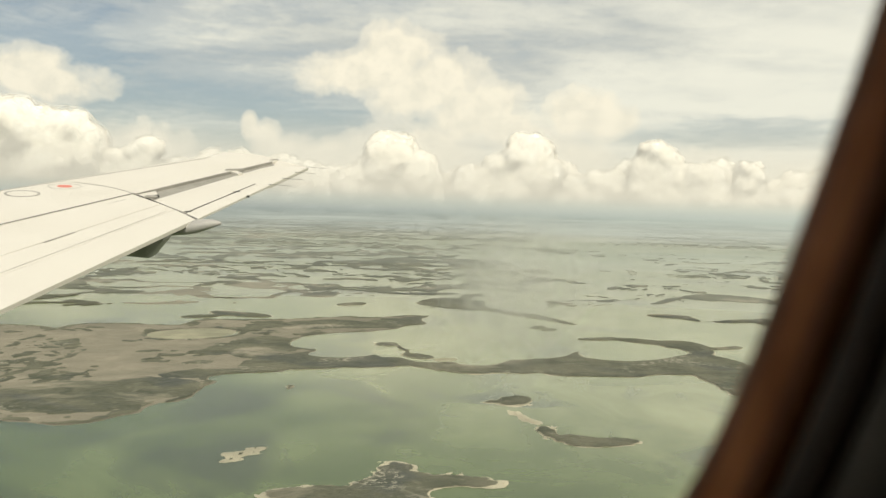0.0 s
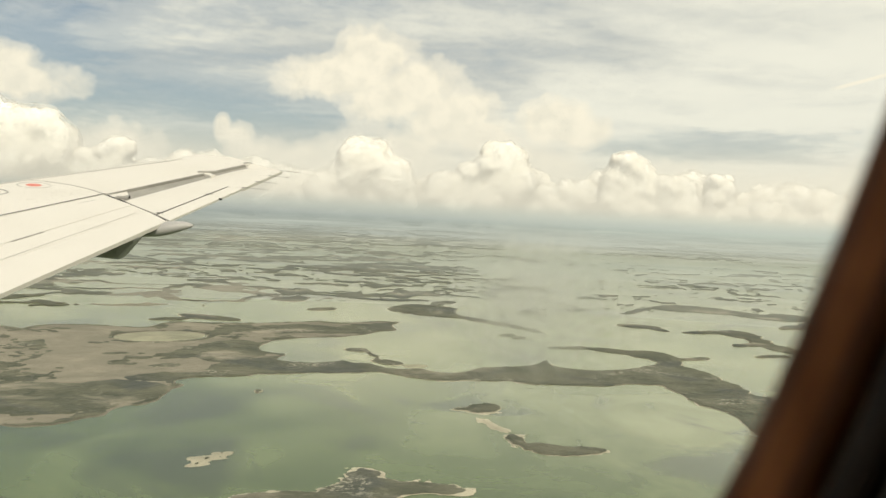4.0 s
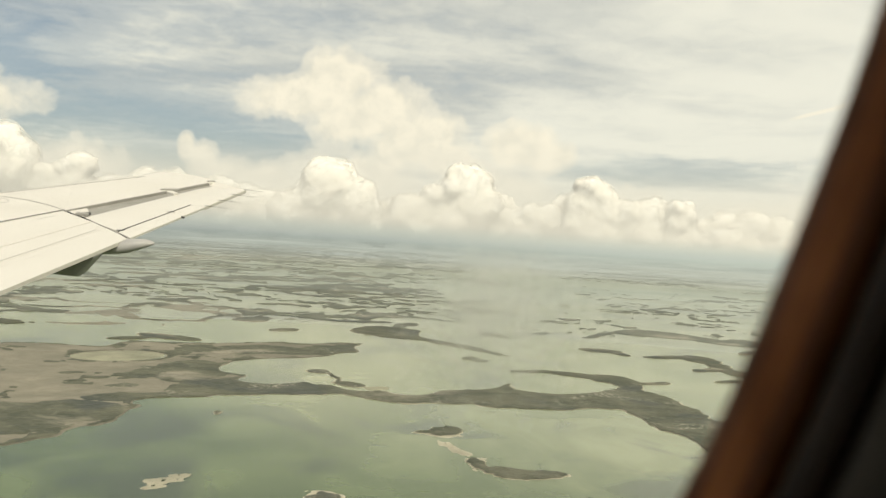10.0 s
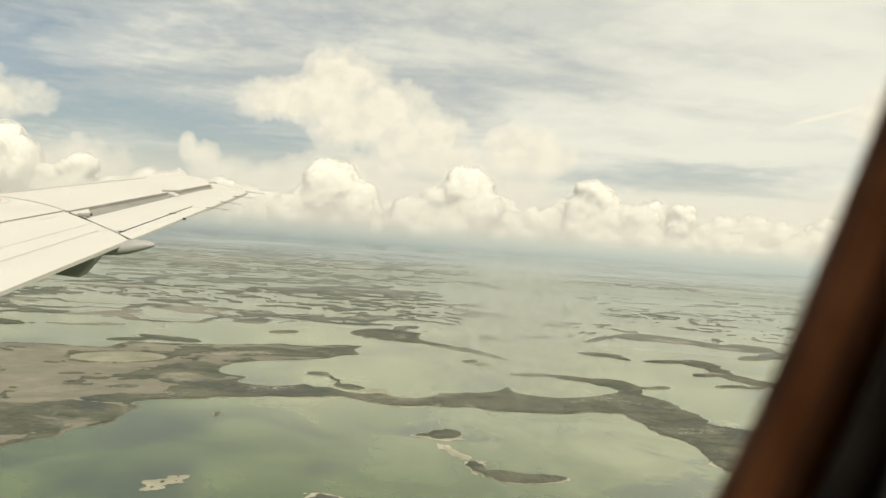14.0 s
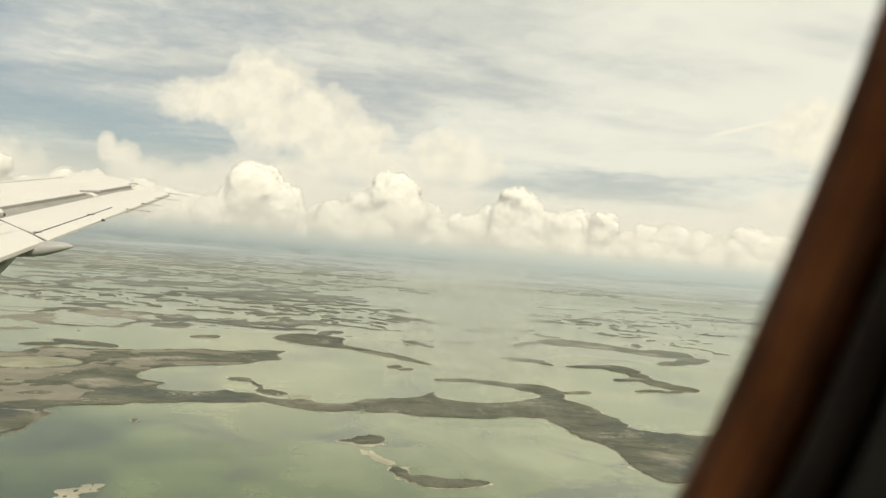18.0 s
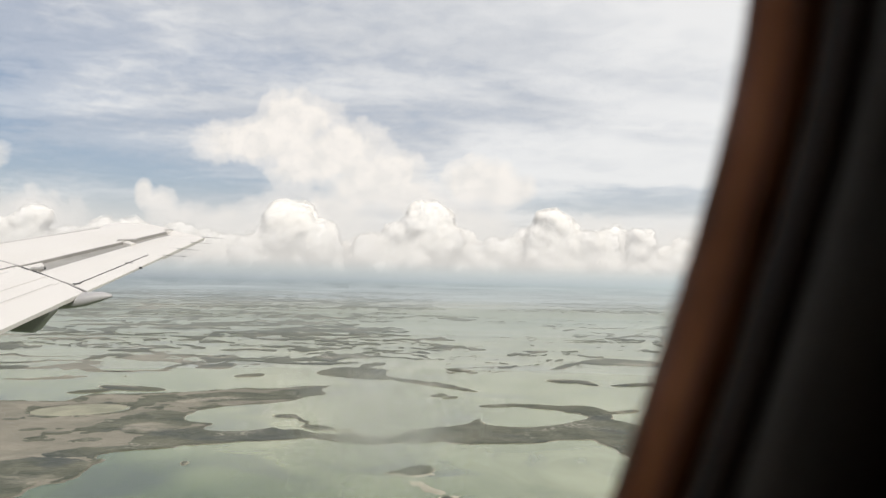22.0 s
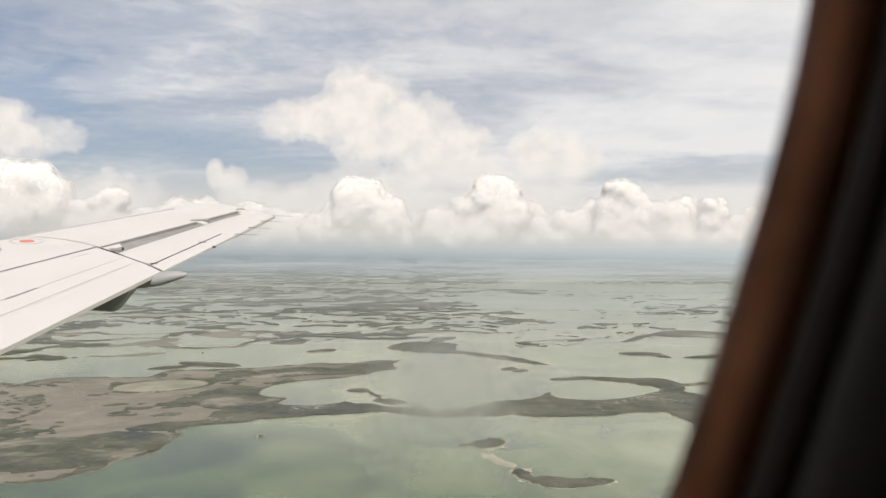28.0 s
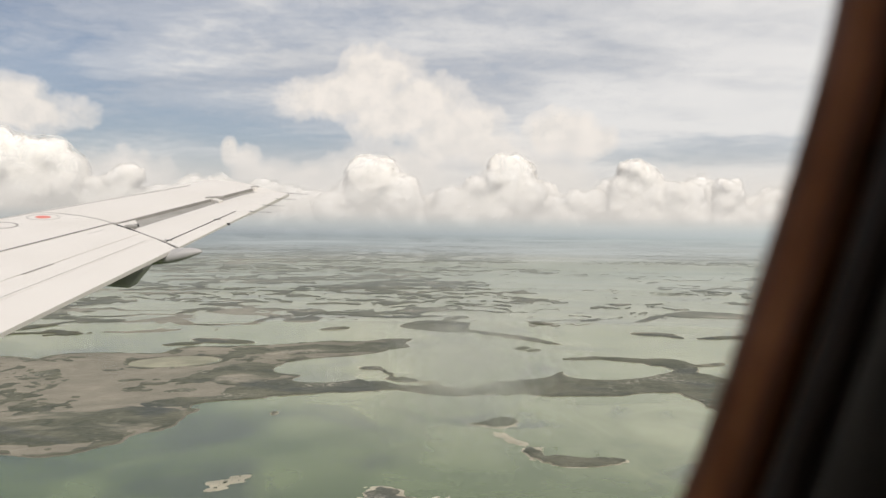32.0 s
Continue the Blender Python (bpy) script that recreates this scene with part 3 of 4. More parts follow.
# the long branching island across the middle: an isthmus between round bays, with a thin arm about a pond
island([(-86, 599, 44, 16, 4.0, -33), (-43, 601, 39, 14, 0.9, -17), (-4.0, 598, 27, -13, -0.7, -19), (25, 587, 20, 6.7, -1.1, -18), (56, 602, 23, 7.7, -2.7, -26), (93, 620, 31, 10, -8.0, -50), (126, 608, 37, 12, -7.6, -36), (165, 626, 33, 11, -13, -47), (187, 610, 16, -45, -18, -48), (191, 542, 10, -46, -21, -48), (200, 499, 17, -18, -26, -59), (213, 489, 22, 4.9, -29, -68), (240, 504, 26, 6, -20, -50), (272, 512, 24, 6, -14, -38), (304, 520, 22, 5, -10, -28)],
       "long branching island of dark mangrove scrub with pale shores",
       [(-68, 682, 39, 16, 5.2, -64), (-2.6, 680, 29, 12, -0.8, -73), (31, 653, 25, 9.2, -3.2, -53), (147, 685, 45, 16, -10, -47), (253, 726, 46, -8.0, -29, -79), (259, 659, 17, -36, -29, -67), (126, 515, 37, 9.6, -17, -68), (155, 474, 17, -21, -17, -44), (39, 544, 24, 7.2, -2.6, -30), (83, 535, 57, 16, -5.4, -33), (-33, 535, 42, 13, 1.9, -46), (4.0, 620, 8.8, 3.1, -0.2, -9.0), (79, 670, 21, 7.8, -4.4, -34), (266, 506, 14, 3.4, -8.1, -21)], 260)
island([(131, 747, 19, 3.8, -1.5, -8.2), (167, 738, 21, -9.5, -3.2, -13), (190, 727, 17, -5.2, -6.2, -22), (197, 698, 9.7, -9.1, -8.2, -26), (222, 711, 16, 5.7, -2.4, -7.6)], "thin curved arm of sand and scrub", [], 120)
island([(-40, 684, 8.2, -1.5, 0.5, -8.5), (-29, 669, 5.7, -20, -0.3, -6.9), (-23, 647, 1.7, -16, -1.3, -4.0), (-15, 632, 11, -5.5, 0.1, -9.7)], "small hooked spit of dark scrub", (), 60)
pond((4.0, 620, 8.4, 3.0, -0.2, -9.0), "small pale salt pond")
pond((-193, 714, 31, 15, 7.0, -29), "round milky lagoon in the marl flat")
# land ahead: scrub, bare marl and a wet hollow round the milky lagoon
island([(-125, 641, 38, 16, 15, -89), (-165, 626, 49, 20, 24, -100), (-230, 630, 61, 26, 45, -134), (-157, 512, 22, 6.9, 8.2, -30), (-157, 492, 31, 9.3, 8.7, -31), (-193, 468, 45, 13, 23, -63), (-121, 785, 64, 33, 11, -77), (-63, 802, 46, 24, 3.3, -51), (-31, 837, 39, 21, 0.9, -40), (-172, 765, 47, 25, 15, -72)],
       "wide grey marl flat with dark scrub points",
       [(-193, 714, 31, 15, 7.0, -29), (-65, 701, 48, 21, 3.6, -48), (-89, 483, 41, 11, 11, -72), (-138, 942, 120, 78, 15, -108), (-251, 864, 50, 32, 16, -58), (43, 878, 60, 32, -4.1, -71)], 240, True, 1.0,
       [(-128, 656, 25, 11, 9.2, -54), (-131, 546, 33, 11, 3.3, -16), (-158, 495, 31, 9.2, 8, -29), (-190, 470, 42, 12, 15, -40), (-104, 790, 35, 18, 3.7, -32), (-54, 801, 37, 19, 1.3, -26), (-21, 850, 20, 11, 0.2, -21), (-222, 804, 24, 14, 3.7, -14), (-197, 621, 7.9, 3.3, 1.6, -5.5), (-185, 591, 6.7, 2.6, 1.4, -5.0), (-153, 582, 9.3, 3.5, 1.8, -7.8), (-160, 743, 16, 7.9, 3.0, -16), (-228, 722, 5.0, 2.6, 3.4, -12), (-148, 774, 16, 8.7, 2.9, -17)])
island([(-448, 525, 127, 7.7, 63, -187), (-321, 563, 85, 5.3, 16, -184), (-434, 361, 125, 6.5, 61, -137), (-339, 386, 70, 3.8, 9.5, -55)],
       "wide bare marl flat with round clumps of scrub",
       [(-212, 414, 65, 3.6, -11, -75), (-494, 1065, 266, 23, 50, -238)], 220, True, 1.0,
       [(-550, 648, 90, 6.2, 38, -89), (-476, 686, 63, 4.4, 21, -70), (-432, 718, 39, 2.8, 8.5, -38), (-299, 565, 14, 0.9, 1.1, -23), (-319, 552, 5.7, 0.4, 0.9, -11), (-298, 528, 5.8, 0.4, 0.5, -10), (-371, 561, 11, 0.7, 4.1, -23), (-361, 513, 11, 0.7, 1.4, -8.1), (-415, 537, 15, 0.9, 5.7, -21), (-423, 504, 9.3, 0.6, 2.8, -9.4), (-374, 418, 12, 0.6, 3.1, -13), (-345, 430, 9.2, 0.5, 1.9, -11), (-358, 394, 7.2, 0.4, 2.1, -9.5), (-530, 570, 8.8, 0.6, 4.6, -10), (-261, 651, 12, 0.8, -0.3, -18), (-269, 596, 6.2, 0.4, -0.1, -13)])
# islets in the near channel
island([(41, 489, 9.5, 2.4, -1.3, -13), (34, 487, 9.4, 2.4, -0.4, -4.3)], "small dark diamond-shaped islet with sandy points", (), 80, False, 1.4)
island([(51, 420, 4.4, -7.9, -2.2, -9.4), (65, 405, 13, -5.0, -2.1, -10), (79, 404, 10, 2.0, -1.7, -8.2)], "crescent-shaped islet of dark scrub with a sandy tip", [(74, 436, 24, -5.5, -4.4, -21)], 120, False, 1.8)
island([(43, 447, 5.0, -13, -0.9, -3.9), (39, 458, 3.0, 0.7, -0.5, -5.1)], "pale sand spit reaching from the crescent islet", (), 60, True, 2.5)
island([(-83, 510, 2.0, 0.6, 0.6, -4.6)], "tiny islet of scrub in open water", (), 24)
island([(-79, 368, 4.7, 5.5, 0.9, -4.0), (-81, 359, 4.3, 2.4, 0.5, -2.4), (-75, 376, 3.1, 0.6, 0.4, -2.6)], "bare pale sandbar in shallow water", (), 70, True, 3.0)
island([(86, 811, 7.4, 3.5, -1.3, -11), (94, 796, 6.3, 2.9, -0.9, -7.4)], "small islet of dark scrub with a thin tail", (), 40)
# islands past the middle
island([(25, 1002, 28, 17, -1.8, -51), (48, 983, 25, 15, -2.5, -44), (1.1, 1021, 25, 16, -0.5, -47), (71, 918, 22, -31, -1.9, -17), (106, 879, 19, -36, -2.4, -15)], SCRUB, [(82, 1027, 34, 21, -6.3, -72), (22, 899, 33, 18, -1.3, -37)], 140)
island([(232, 934, 22, -4.2, -4.0, -15), (247, 910, 9.4, -12, -2.8, -9.7)], SCRUB, (), 60)
island([(294, 904, 28, 6.8, -4.8, -14), (324, 898, 13, -18, -11, -29), (327, 854, 1.7, -37, -14, -33), (305, 816, 20, 8.2, -4.4, -12), (326, 801, 10, -19, -8.3, -19), (336, 777, 16, -11, -8.2, -18)], SCRUB, [(359, 889, 21, 9.3, -11, -28)], 130)
island([(297, 747, 17, 6.4, -3.3, -8.4), (318, 747, 14, 5.1, -2.9, -6.7)], SCRUB, (), 60)
island([(341, 1172, 33, -0.3, -14, -48), (273, 1106, 28, 34, -5.0, -21), (380, 1157, 32, -14, -13, -39), (411, 1121, 21, -39, -11, -29), (456, 1105, 33, -6.8, -18, -43)], SCRUB, [(368, 1058, 31, -28, -17, -46)], 130)
island([(-94, 969, 14, 9.2, 1.3, -16)], "low islet of scrub in a pale lagoon", (), 40)
island([(414, 986, 24, 12, -9.6, -23), (460, 1033, 26, 13, -14, -32)], SCRUB, (), 60)
island([(-186, 851, 31, -9.6, 3.0, -16), (-214, 829, 17, 10.0, 2.7, -11)], SCRUB, (), 70)
pond((266, 506, 14, 3.4, -8.1, -21), "pale milky salt pond at the island's end")
# the near sandy island under the wing's trailing edge
island([(-14, 330, 17, 20), (8, 338, 15, 8), (-36, 318, 24, 10), (-16, 352, 6, 9)], "bare sandy island with grey scrub patches", [(12, 322, 14, 10), (-40, 344, 16, 14)], 130, False, 2.6)


# the maze of far islands: land left as crooked necks between round lagoons
def maze(az0, az1, d0, d1, na, nd):
    a, d = np.meshgrid(np.radians(np.linspace(az0, az1, na)), d0 * (d1 / d0) ** np.linspace(0, 1, nd))
    return -d * np.sin(a), d * np.cos(a), a, d


# open water that the maze leaves free
OPEN = [(-138, 943, 125, 82, 16, -118), (-251, 865, 62, 41, 20, -74), (44, 859, 96, 50, -5, -113), (152, 805, 137, 54, -43, -246), (284, 829, 186, 63, -81, -263), (311, 1019, 113, 49, -26, -125),
        (82, 1027, 44, 21, -6, -72), (470, 900, 120, 40, -20, -160)]


def far_land():
    x, y, a, d = maze(-40, 42, 860, 8200, 820, 500)
    az = np.degrees(a)
    wx, wy = x + 34 * wobble(x, y, 220, 71, 4), y + 34 * wobble(x, y, 220, 72, 4)
    ridge = np.abs(wobble(wx, wy, 190, 81, 4))
    grain = wobble(wx, wy, 48, 83, 4)
    where_land = wobble(x, y, 900, 91, 3) + np.clip((az + 6) / 10, 0.0, 0.7) - 0.45 * np.exp(-((az + 8.5) / 3.0) ** 2)
    f = 0.13 + 0.17 * where_land - 0.035 * np.clip((d - 1500) / 1500, 0, 1) - ridge + 0.075 * grain
    for lobe in OPEN:
        f = np.minimum(f, (reach(lobe, wx, wy) - 1) * 0.9)
    f -= 1.2 * np.clip((960 - d) / 80, 0, 1)                         # nothing on the near side
    f[0], f[-1], f[:, 0], f[:, -1] = -1, -1, -1, -1
    return f, x, y, az


_f, _x, _y, _az = far_land()
_pale = np.clip(wobble(_x, _y, 420, 95, 4) + 0.15, 0, 1) * (0.06 + 0.20 * np.clip((_az + 2) / 10, 0, 1))
tagged(new("far_shores", mesh_of("far_shores", *shore_mesh(_f + _pale, _x, _y, -0.010, lambda v, a, c: 0.06), FLAT)), "pale sandy shores of the far lagoon islands", "shore", "", "stuff")
tagged(new("far_islands", mesh_of("far_islands", *shore_mesh(np.minimum(_f, 0.30 - 1.6 * _pale), _x, _y, 0.0, lambda v, a, c: 0.5 + 1.2 * min(0.5, v * 6) * (1 + noise.noise((a * 0.05, c * 0.05, 3)))), LAND)), "maze of far flat mangrove islands between round lagoons", "islands", "", "stuff")


# ---- painted haze over the far water, on glowing see-through sheets ----
def curtain(radius, top, spokes=128):
    verts, faces = [], []
    for k in range(spokes):
        a = 2 * math.pi * k / spokes
        for z in (0.0, top * 0.25, top * 0.5, top * 0.75, top):
            verts.append((radius * math.cos(a), radius * math.sin(a), z))
    for k in range(spokes):
        a, b = 5 * k, 5 * ((k + 1) % spokes)
        faces += [(a + i, b + i, b + i + 1, a + i + 1) for i in range(4)]
    return verts, faces


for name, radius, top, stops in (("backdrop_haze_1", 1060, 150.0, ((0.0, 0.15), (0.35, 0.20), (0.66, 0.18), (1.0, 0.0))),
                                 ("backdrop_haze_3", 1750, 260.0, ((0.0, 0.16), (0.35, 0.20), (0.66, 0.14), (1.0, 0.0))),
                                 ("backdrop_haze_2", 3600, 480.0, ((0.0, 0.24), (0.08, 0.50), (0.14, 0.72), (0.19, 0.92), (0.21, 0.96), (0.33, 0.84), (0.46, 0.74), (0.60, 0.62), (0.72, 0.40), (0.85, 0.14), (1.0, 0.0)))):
    fixed(name, curtain(radius, top), painted_haze("painted_horizon_haze", top, stops, radius), "glowing sheet with pale haze painted in over the distant lagoon", "haze")


# ---- clouds ----
def sky_at(az, el, dist):
    """Azimuth to the left of ahead and elevation, in degrees, seen from the first eye."""
    a, e = radians(az), radians(el)
    return Vector((-math.sin(a) * math.cos(e), math.cos(a) * math.cos(e), math.sin(e))) * dist + ORIGIN


def puffs_mesh(balls, voxel, seed):
    """The joined skin of many balls, roughened like a cumulus head."""
    ball = bmesh.new()
    bmesh.ops.create_icosphere(ball, subdivisions=2, radius=1.0)
    bv = np.array([v.co for v in ball.verts])
    bf = np.array([[v.index for v in f.verts] for f in ball.faces])
    ball.free()
    verts = np.concatenate([bv * r + np.array(c) for c, r in balls])
    faces = np.concatenate([bf + k * len(bv) for k in range(len(balls))])
    me = bpy.data.meshes.new("puffs")
    me.from_pydata(verts.tolist(), [], faces.tolist())
    ob = new("puffs", me)
    mod = ob.modifiers.new("remesh", "REMESH")
    mod.mode, mod.voxel_size = "VOXEL", voxel
    ease = ob.modifiers.new("ease", "SMOOTH")
    ease.factor, ease.iterations = 0.5, 4
    done = bpy.data.meshes.new_from_object(ob.evaluated_get(bpy.context.evaluated_depsgraph_get()))
    bpy.data.objects.remove(ob)
    bpy.data.meshes.remove(me)
    return done


def swollen(me, mean, swell, seed, name, mat):
    """A copy of a cloud's skin, pushed out by swell and by uneven noise."""
    n = len(me.vertices)
    co, no = np.empty(n * 3), np.empty(n * 3)
    me.vertices.foreach_get("co", co)
    me.vertex_normals.foreach_get("vector", no)
    co, no = co.reshape(-1, 3), no.reshape(-1, 3)
    k = np.zeros(n)
    for s, amp in ((0.8, 0.42), (2.0, 0.22), (4.4, 0.08)):
        q = lattice(co[:, 0] * s / mean + co[:, 1] * 0.31 * s / mean, co[:, 2] * s / mean + co[:, 1] * 0.57 * s / mean, seed)
        k += amp * (1 - 2 * np.abs(q)) if s < 2 else amp * q
    co = co + no * ((k - 0.15) * 0.6 + swell)[:, None] * mean
    out = me.copy()
    out.name = name
    out.vertices.foreach_set("co", co.ravel())
    out.polygons.foreach_set("use_smooth", [True] * len(out.polygons))
    out.materials.clear()
    out.materials.append(mat)
    out.update()
    return out


def cloud(spec, dist, label, count=26, seed=0):
    """spec: heads (azimuth, elevation of the base, half width, height), in degrees."""
    r = random.Random(seed)
    unit = dist * math.pi / 180
    mid = sky_at(sum(s[0] for s in spec) / len(spec), min(s[1] for s in spec), dist)
    balls = []
    for az, el, half, high in spec:
        for _ in range(int(count * max(1.0, high / half))):
            h = r.random() ** 0.75
            w = r.uniform(-1, 1) * math.sqrt(1 - h * h * 0.85)
            size = unit * min(half, high) * r.uniform(0.30, 0.46) * (1.1 - 0.3 * h)
            c = sky_at(az + w * half * 0.75, el + h * (high - size / unit) + size / unit * 0.3, dist + r.uniform(-0.5, 0.5) * half * unit)
            balls.append((c - mid, size))
            for _k in range(3):                                       # smaller buds on its upper side
                n = Vector((r.uniform(-1, 1), r.uniform(-1, 1), r.uniform(-0.1, 1))).normalized()
                balls.append((c - mid + n * size * 0.7, size * r.uniform(0.3, 0.5)))
    ob = thing("cloud", mid, label, "cloud", "clouds")
    mean = sum(s for _, s in balls) / len(balls)
    skin = puffs_mesh(balls, mean * 0.55, seed)
    for name, mat, swell in (("core", CLOUD, -0.10), ("edge", VEIL, 0.12), ("fringe", WISP, 0.42)):
        o = new(name, swollen(skin, mean, swell, 40 + seed, name, mat))
        o.parent = ob
    bpy.data.meshes.remove(skin)
    return ob


HEAD = "bright white cumulus head over the haze"
cloud([(3.4, 0.7, 2.5, 3.9), (1.6, 0.6, 1.7, 3.0), (5.3, 0.7, 2.0, 1.8)], 4250, HEAD, 26, 4)
cloud([(-5.3, 0.5, 2.2, 4.3), (-3.5, 0.5, 1.8, 3.0), (-1.8, 0.6, 1.5, 2.4)], 4320, HEAD, 28, 5)
cloud([(-7.7, 0.5, 1.3, 1.9), (-9.9, 0.4, 2.2, 2.3)], 4300, HEAD, 26, 6)
cloud([(-13.0, 0.4, 1.8, 4.2), (-15.6, 0.3, 1.7, 3.0)], 4200, HEAD, 28, 7)
cloud([(-18.2, 0.3, 1.3, 3.1), (-20.4, 0.3, 2.2, 1.7)], 4300, HEAD, 26, 8)
cloud([(-22.4, 0.2, 1.7, 2.6), (-25.8, 0.2, 2.0, 2.0), (-28.4, 0.1, 2.0, 1.8)], 4350, HEAD, 26, 9)
cloud([(17.8, 0.8, 1.3, 3.1), (19.2, 0.8, 1.5, 2.5), (15.7, 0.8, 1.7, 2.0)], 4300, HEAD, 26, 1)
cloud([(9.8, 0.7, 1.5, 2.5), (13.2, 0.8, 1.8, 2.0)], 4400, "low white cumulus over the haze", 20, 3)
cloud([(22.3, 0.8, 2.7, 4.3), (25.0, 0.8, 2.8, 4.8), (28.6, 0.8, 3.4, 4.1)], 4350, HEAD, 26, 2)
cloud([(-33.5, 0.0, 3.6, 3.3)], 4300, HEAD, 28, 10)

for k, az in enumerate(range(32, -38, -5)):
    cloud([(az + 1.2, 0.4, 2.4, rng.uniform(2.2, 3.1)), (az - 1.4, 0.2, 2.4, rng.uniform(1.8, 2.9))], 4430, "low bank of pale cumulus on the horizon", 20, 20 + k)


# ---- the wing ----
wing = thing("wing", wing_at(0.5, 9.0), "white aircraft wing with aileron, flaps and hinge fairing", "wing")


def lead(o):
    return 7.18 + (15.48 - o) * 0.575


def trail(o):
    return 5.25 + (15.0 - o) * 0.0875


def hinge(o):
    return 5.97 + (15.39 - o) * 0.365


def slab(corners, thick, lift=0.0, bevel=0.006, sink=()):
    """A plate on the wing: corners (o, f) in order round it, thick metres deep, its upper rim eased; sink: how far each corner lies below the wing's plane."""
    n = len(corners)
    co, cf = sum(c[0] for c in corners) / n, sum(c[1] for c in corners) / n
    def inset(c, d):
        l = math.hypot(c[0] - co, c[1] - cf)
        return (c[0] - (c[0] - co) / l * d, c[1] - (c[1] - cf) / l * d)
    low = list(sink) or [0.0] * n
    verts = [wing_at(*inset(c, bevel), lift - d) for c, d in zip(corners, low)]
    verts += [wing_at(*c, lift - bevel - d) for c, d in zip(corners, low)]
    verts += [wing_at(*c, lift - thick - d * 0.5) for c, d in zip(corners, low)]
    faces = [tuple(range(n)), tuple(reversed(range(2 * n, 3 * n)))]
    for k in range(n):
        a, b = k, (k + 1) % n
        faces += [(a, n + a, n + b, b), (n + a, 2 * n + a, 2 * n + b, n + b)]
    return verts, [tuple(reversed(f)) for f in faces]


def wing_box():
    """The fixed wing ahead of the hinge line: a rounded nose, a flat top, a curved belly."""
    verts, faces = [], []
    stations = [0.35 + (15.3 - 0.35) * k / 26 for k in range(27)] + [15.45, 15.58, 15.68, 15.74]
    for o in stations:
        fh, fl = hinge(min(o, 15.39)), lead(min(o, 15.48)) + 0.16
        if o > 15.3:
            k = (o - 15.3) / 0.44
            fh, fl = fh + 0.5 * k * k, fl - 0.20 * k * k
        chord = fl - trail(min(o, 15))
        th = 0.085 * chord * (1 if o < 15.4 else max(0.25, 1 - (o - 15.4) * 2.2))
        ring = []
        for j in range(21):
            s = j / 20
            f = fh + (fl - fh) * s
            x = max(0.0, (s - 0.72) / 0.28)
            ring.append((f, -0.42 * th * (1 - math.sqrt(max(0.0, 1 - x * x)))))
        for j in range(7, -1, -1):
            s = j / 8
            x = max(0.0, (s - 0.5) / 0.5)
            ring.append((fh + (fl - fh) * s, -0.42 * th - 0.58 * th * math.sqrt(max(0.0, 1 - x * x)) * (0.7 + 0.3 * s)))
        verts += [wing_at(o, f, z) for f, z in ring]
    m = 29
    for k in range(len(stations) - 1):
        a, b = k * m, (k + 1) * m
        faces += [(a + j, a + (j + 1) % m, b + (j + 1) % m, b + j) for j in range(m)]
    faces += [tuple(reversed(range(m))), tuple(range(len(verts) - m, len(verts)))]
    return verts, faces


part("wing_box", wing_box(), WHITE, wing, "white painted fixed wing skin")
# floors of the slot and gaps, their shade painted as grey
part("slot_floor", slab([(12.2, 7.10), (15.42, 6.02), (15.25, 5.9), (12.0, 6.5)], 0.05, -0.045), SHADE, wing, "slot ahead of the aileron, shade put into its grey")
part("under_structure", slab([(0.5, 11.3), (12.2, 7.05), (11.4, 5.75), (0.5, 6.75)], 0.04, -0.045, 0.005), SHADE, wing, "structure in the flap gaps, shade put into its grey")
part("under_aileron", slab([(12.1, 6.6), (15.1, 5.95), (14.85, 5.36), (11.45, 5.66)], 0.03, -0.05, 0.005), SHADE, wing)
aileron = part("aileron", slab([(12.215, 6.62), (13.6, 6.33), (15.22, 5.975), (15.40, 5.95), (15.02, 5.25), (13.60, 5.372), (13.60, 5.625), (11.755, 5.845)], 0.05, 0.0, 0.006, (0.012, 0.035, 0.05, 0.0, 0.0, 0.0, 0.004, 0.002)), WHITE, wing, "white aileron along the trailing edge")
part("aileron_tab", slab([(11.715, 5.832), (13.585, 5.612), (13.585, 5.374), (11.515, 5.556)], 0.03, -0.001), WHITE, aileron, "narrow trim tab")
part("spoiler_panel", slab([(0.5, 11.385), (12.43, 7.03), (12.06, 6.392), (0.5, 8.842)], 0.03), WHITE, wing, "white spoiler and shroud panel")
part("flap_vane", slab([(0.5, 8.832), (12.055, 6.38), (11.865, 6.06), (0.5, 7.793)], 0.03, -0.002), WHITE, wing)
flap = part("flap", slab([(0.5, 7.785), (11.85, 6.05), (11.47, 5.575), (0.5, 6.51)], 0.05, 0.0), WHITE, wing, "white trailing edge flap")
for o0, f0, o1, f1 in ((9.98, 6.80, 10.46, 6.70), (8.1, 7.19, 8.6, 7.085)):
    part("wear_strip", slab([(o0, f0 + 0.03), (o1, f1 + 0.03), (o1, f1 - 0.01), (o0, f0 - 0.01)], 0.003, 0.004, 0.001), SHADE, wing, "worn grey edge strip")


def skin_drop(o, f):
    """How far the rounded nose of the fixed wing lies below the wing's plane."""
    fh, fl = hinge(min(o, 15.39)), lead(min(o, 15.48)) + 0.16
    x = min(0.98, max(0.0, ((f - fh) / (fl - fh) - 0.72) / 0.28))
    return 0.42 * 0.085 * (fl - trail(min(o, 15))) * (1 - math.sqrt(1 - x * x))


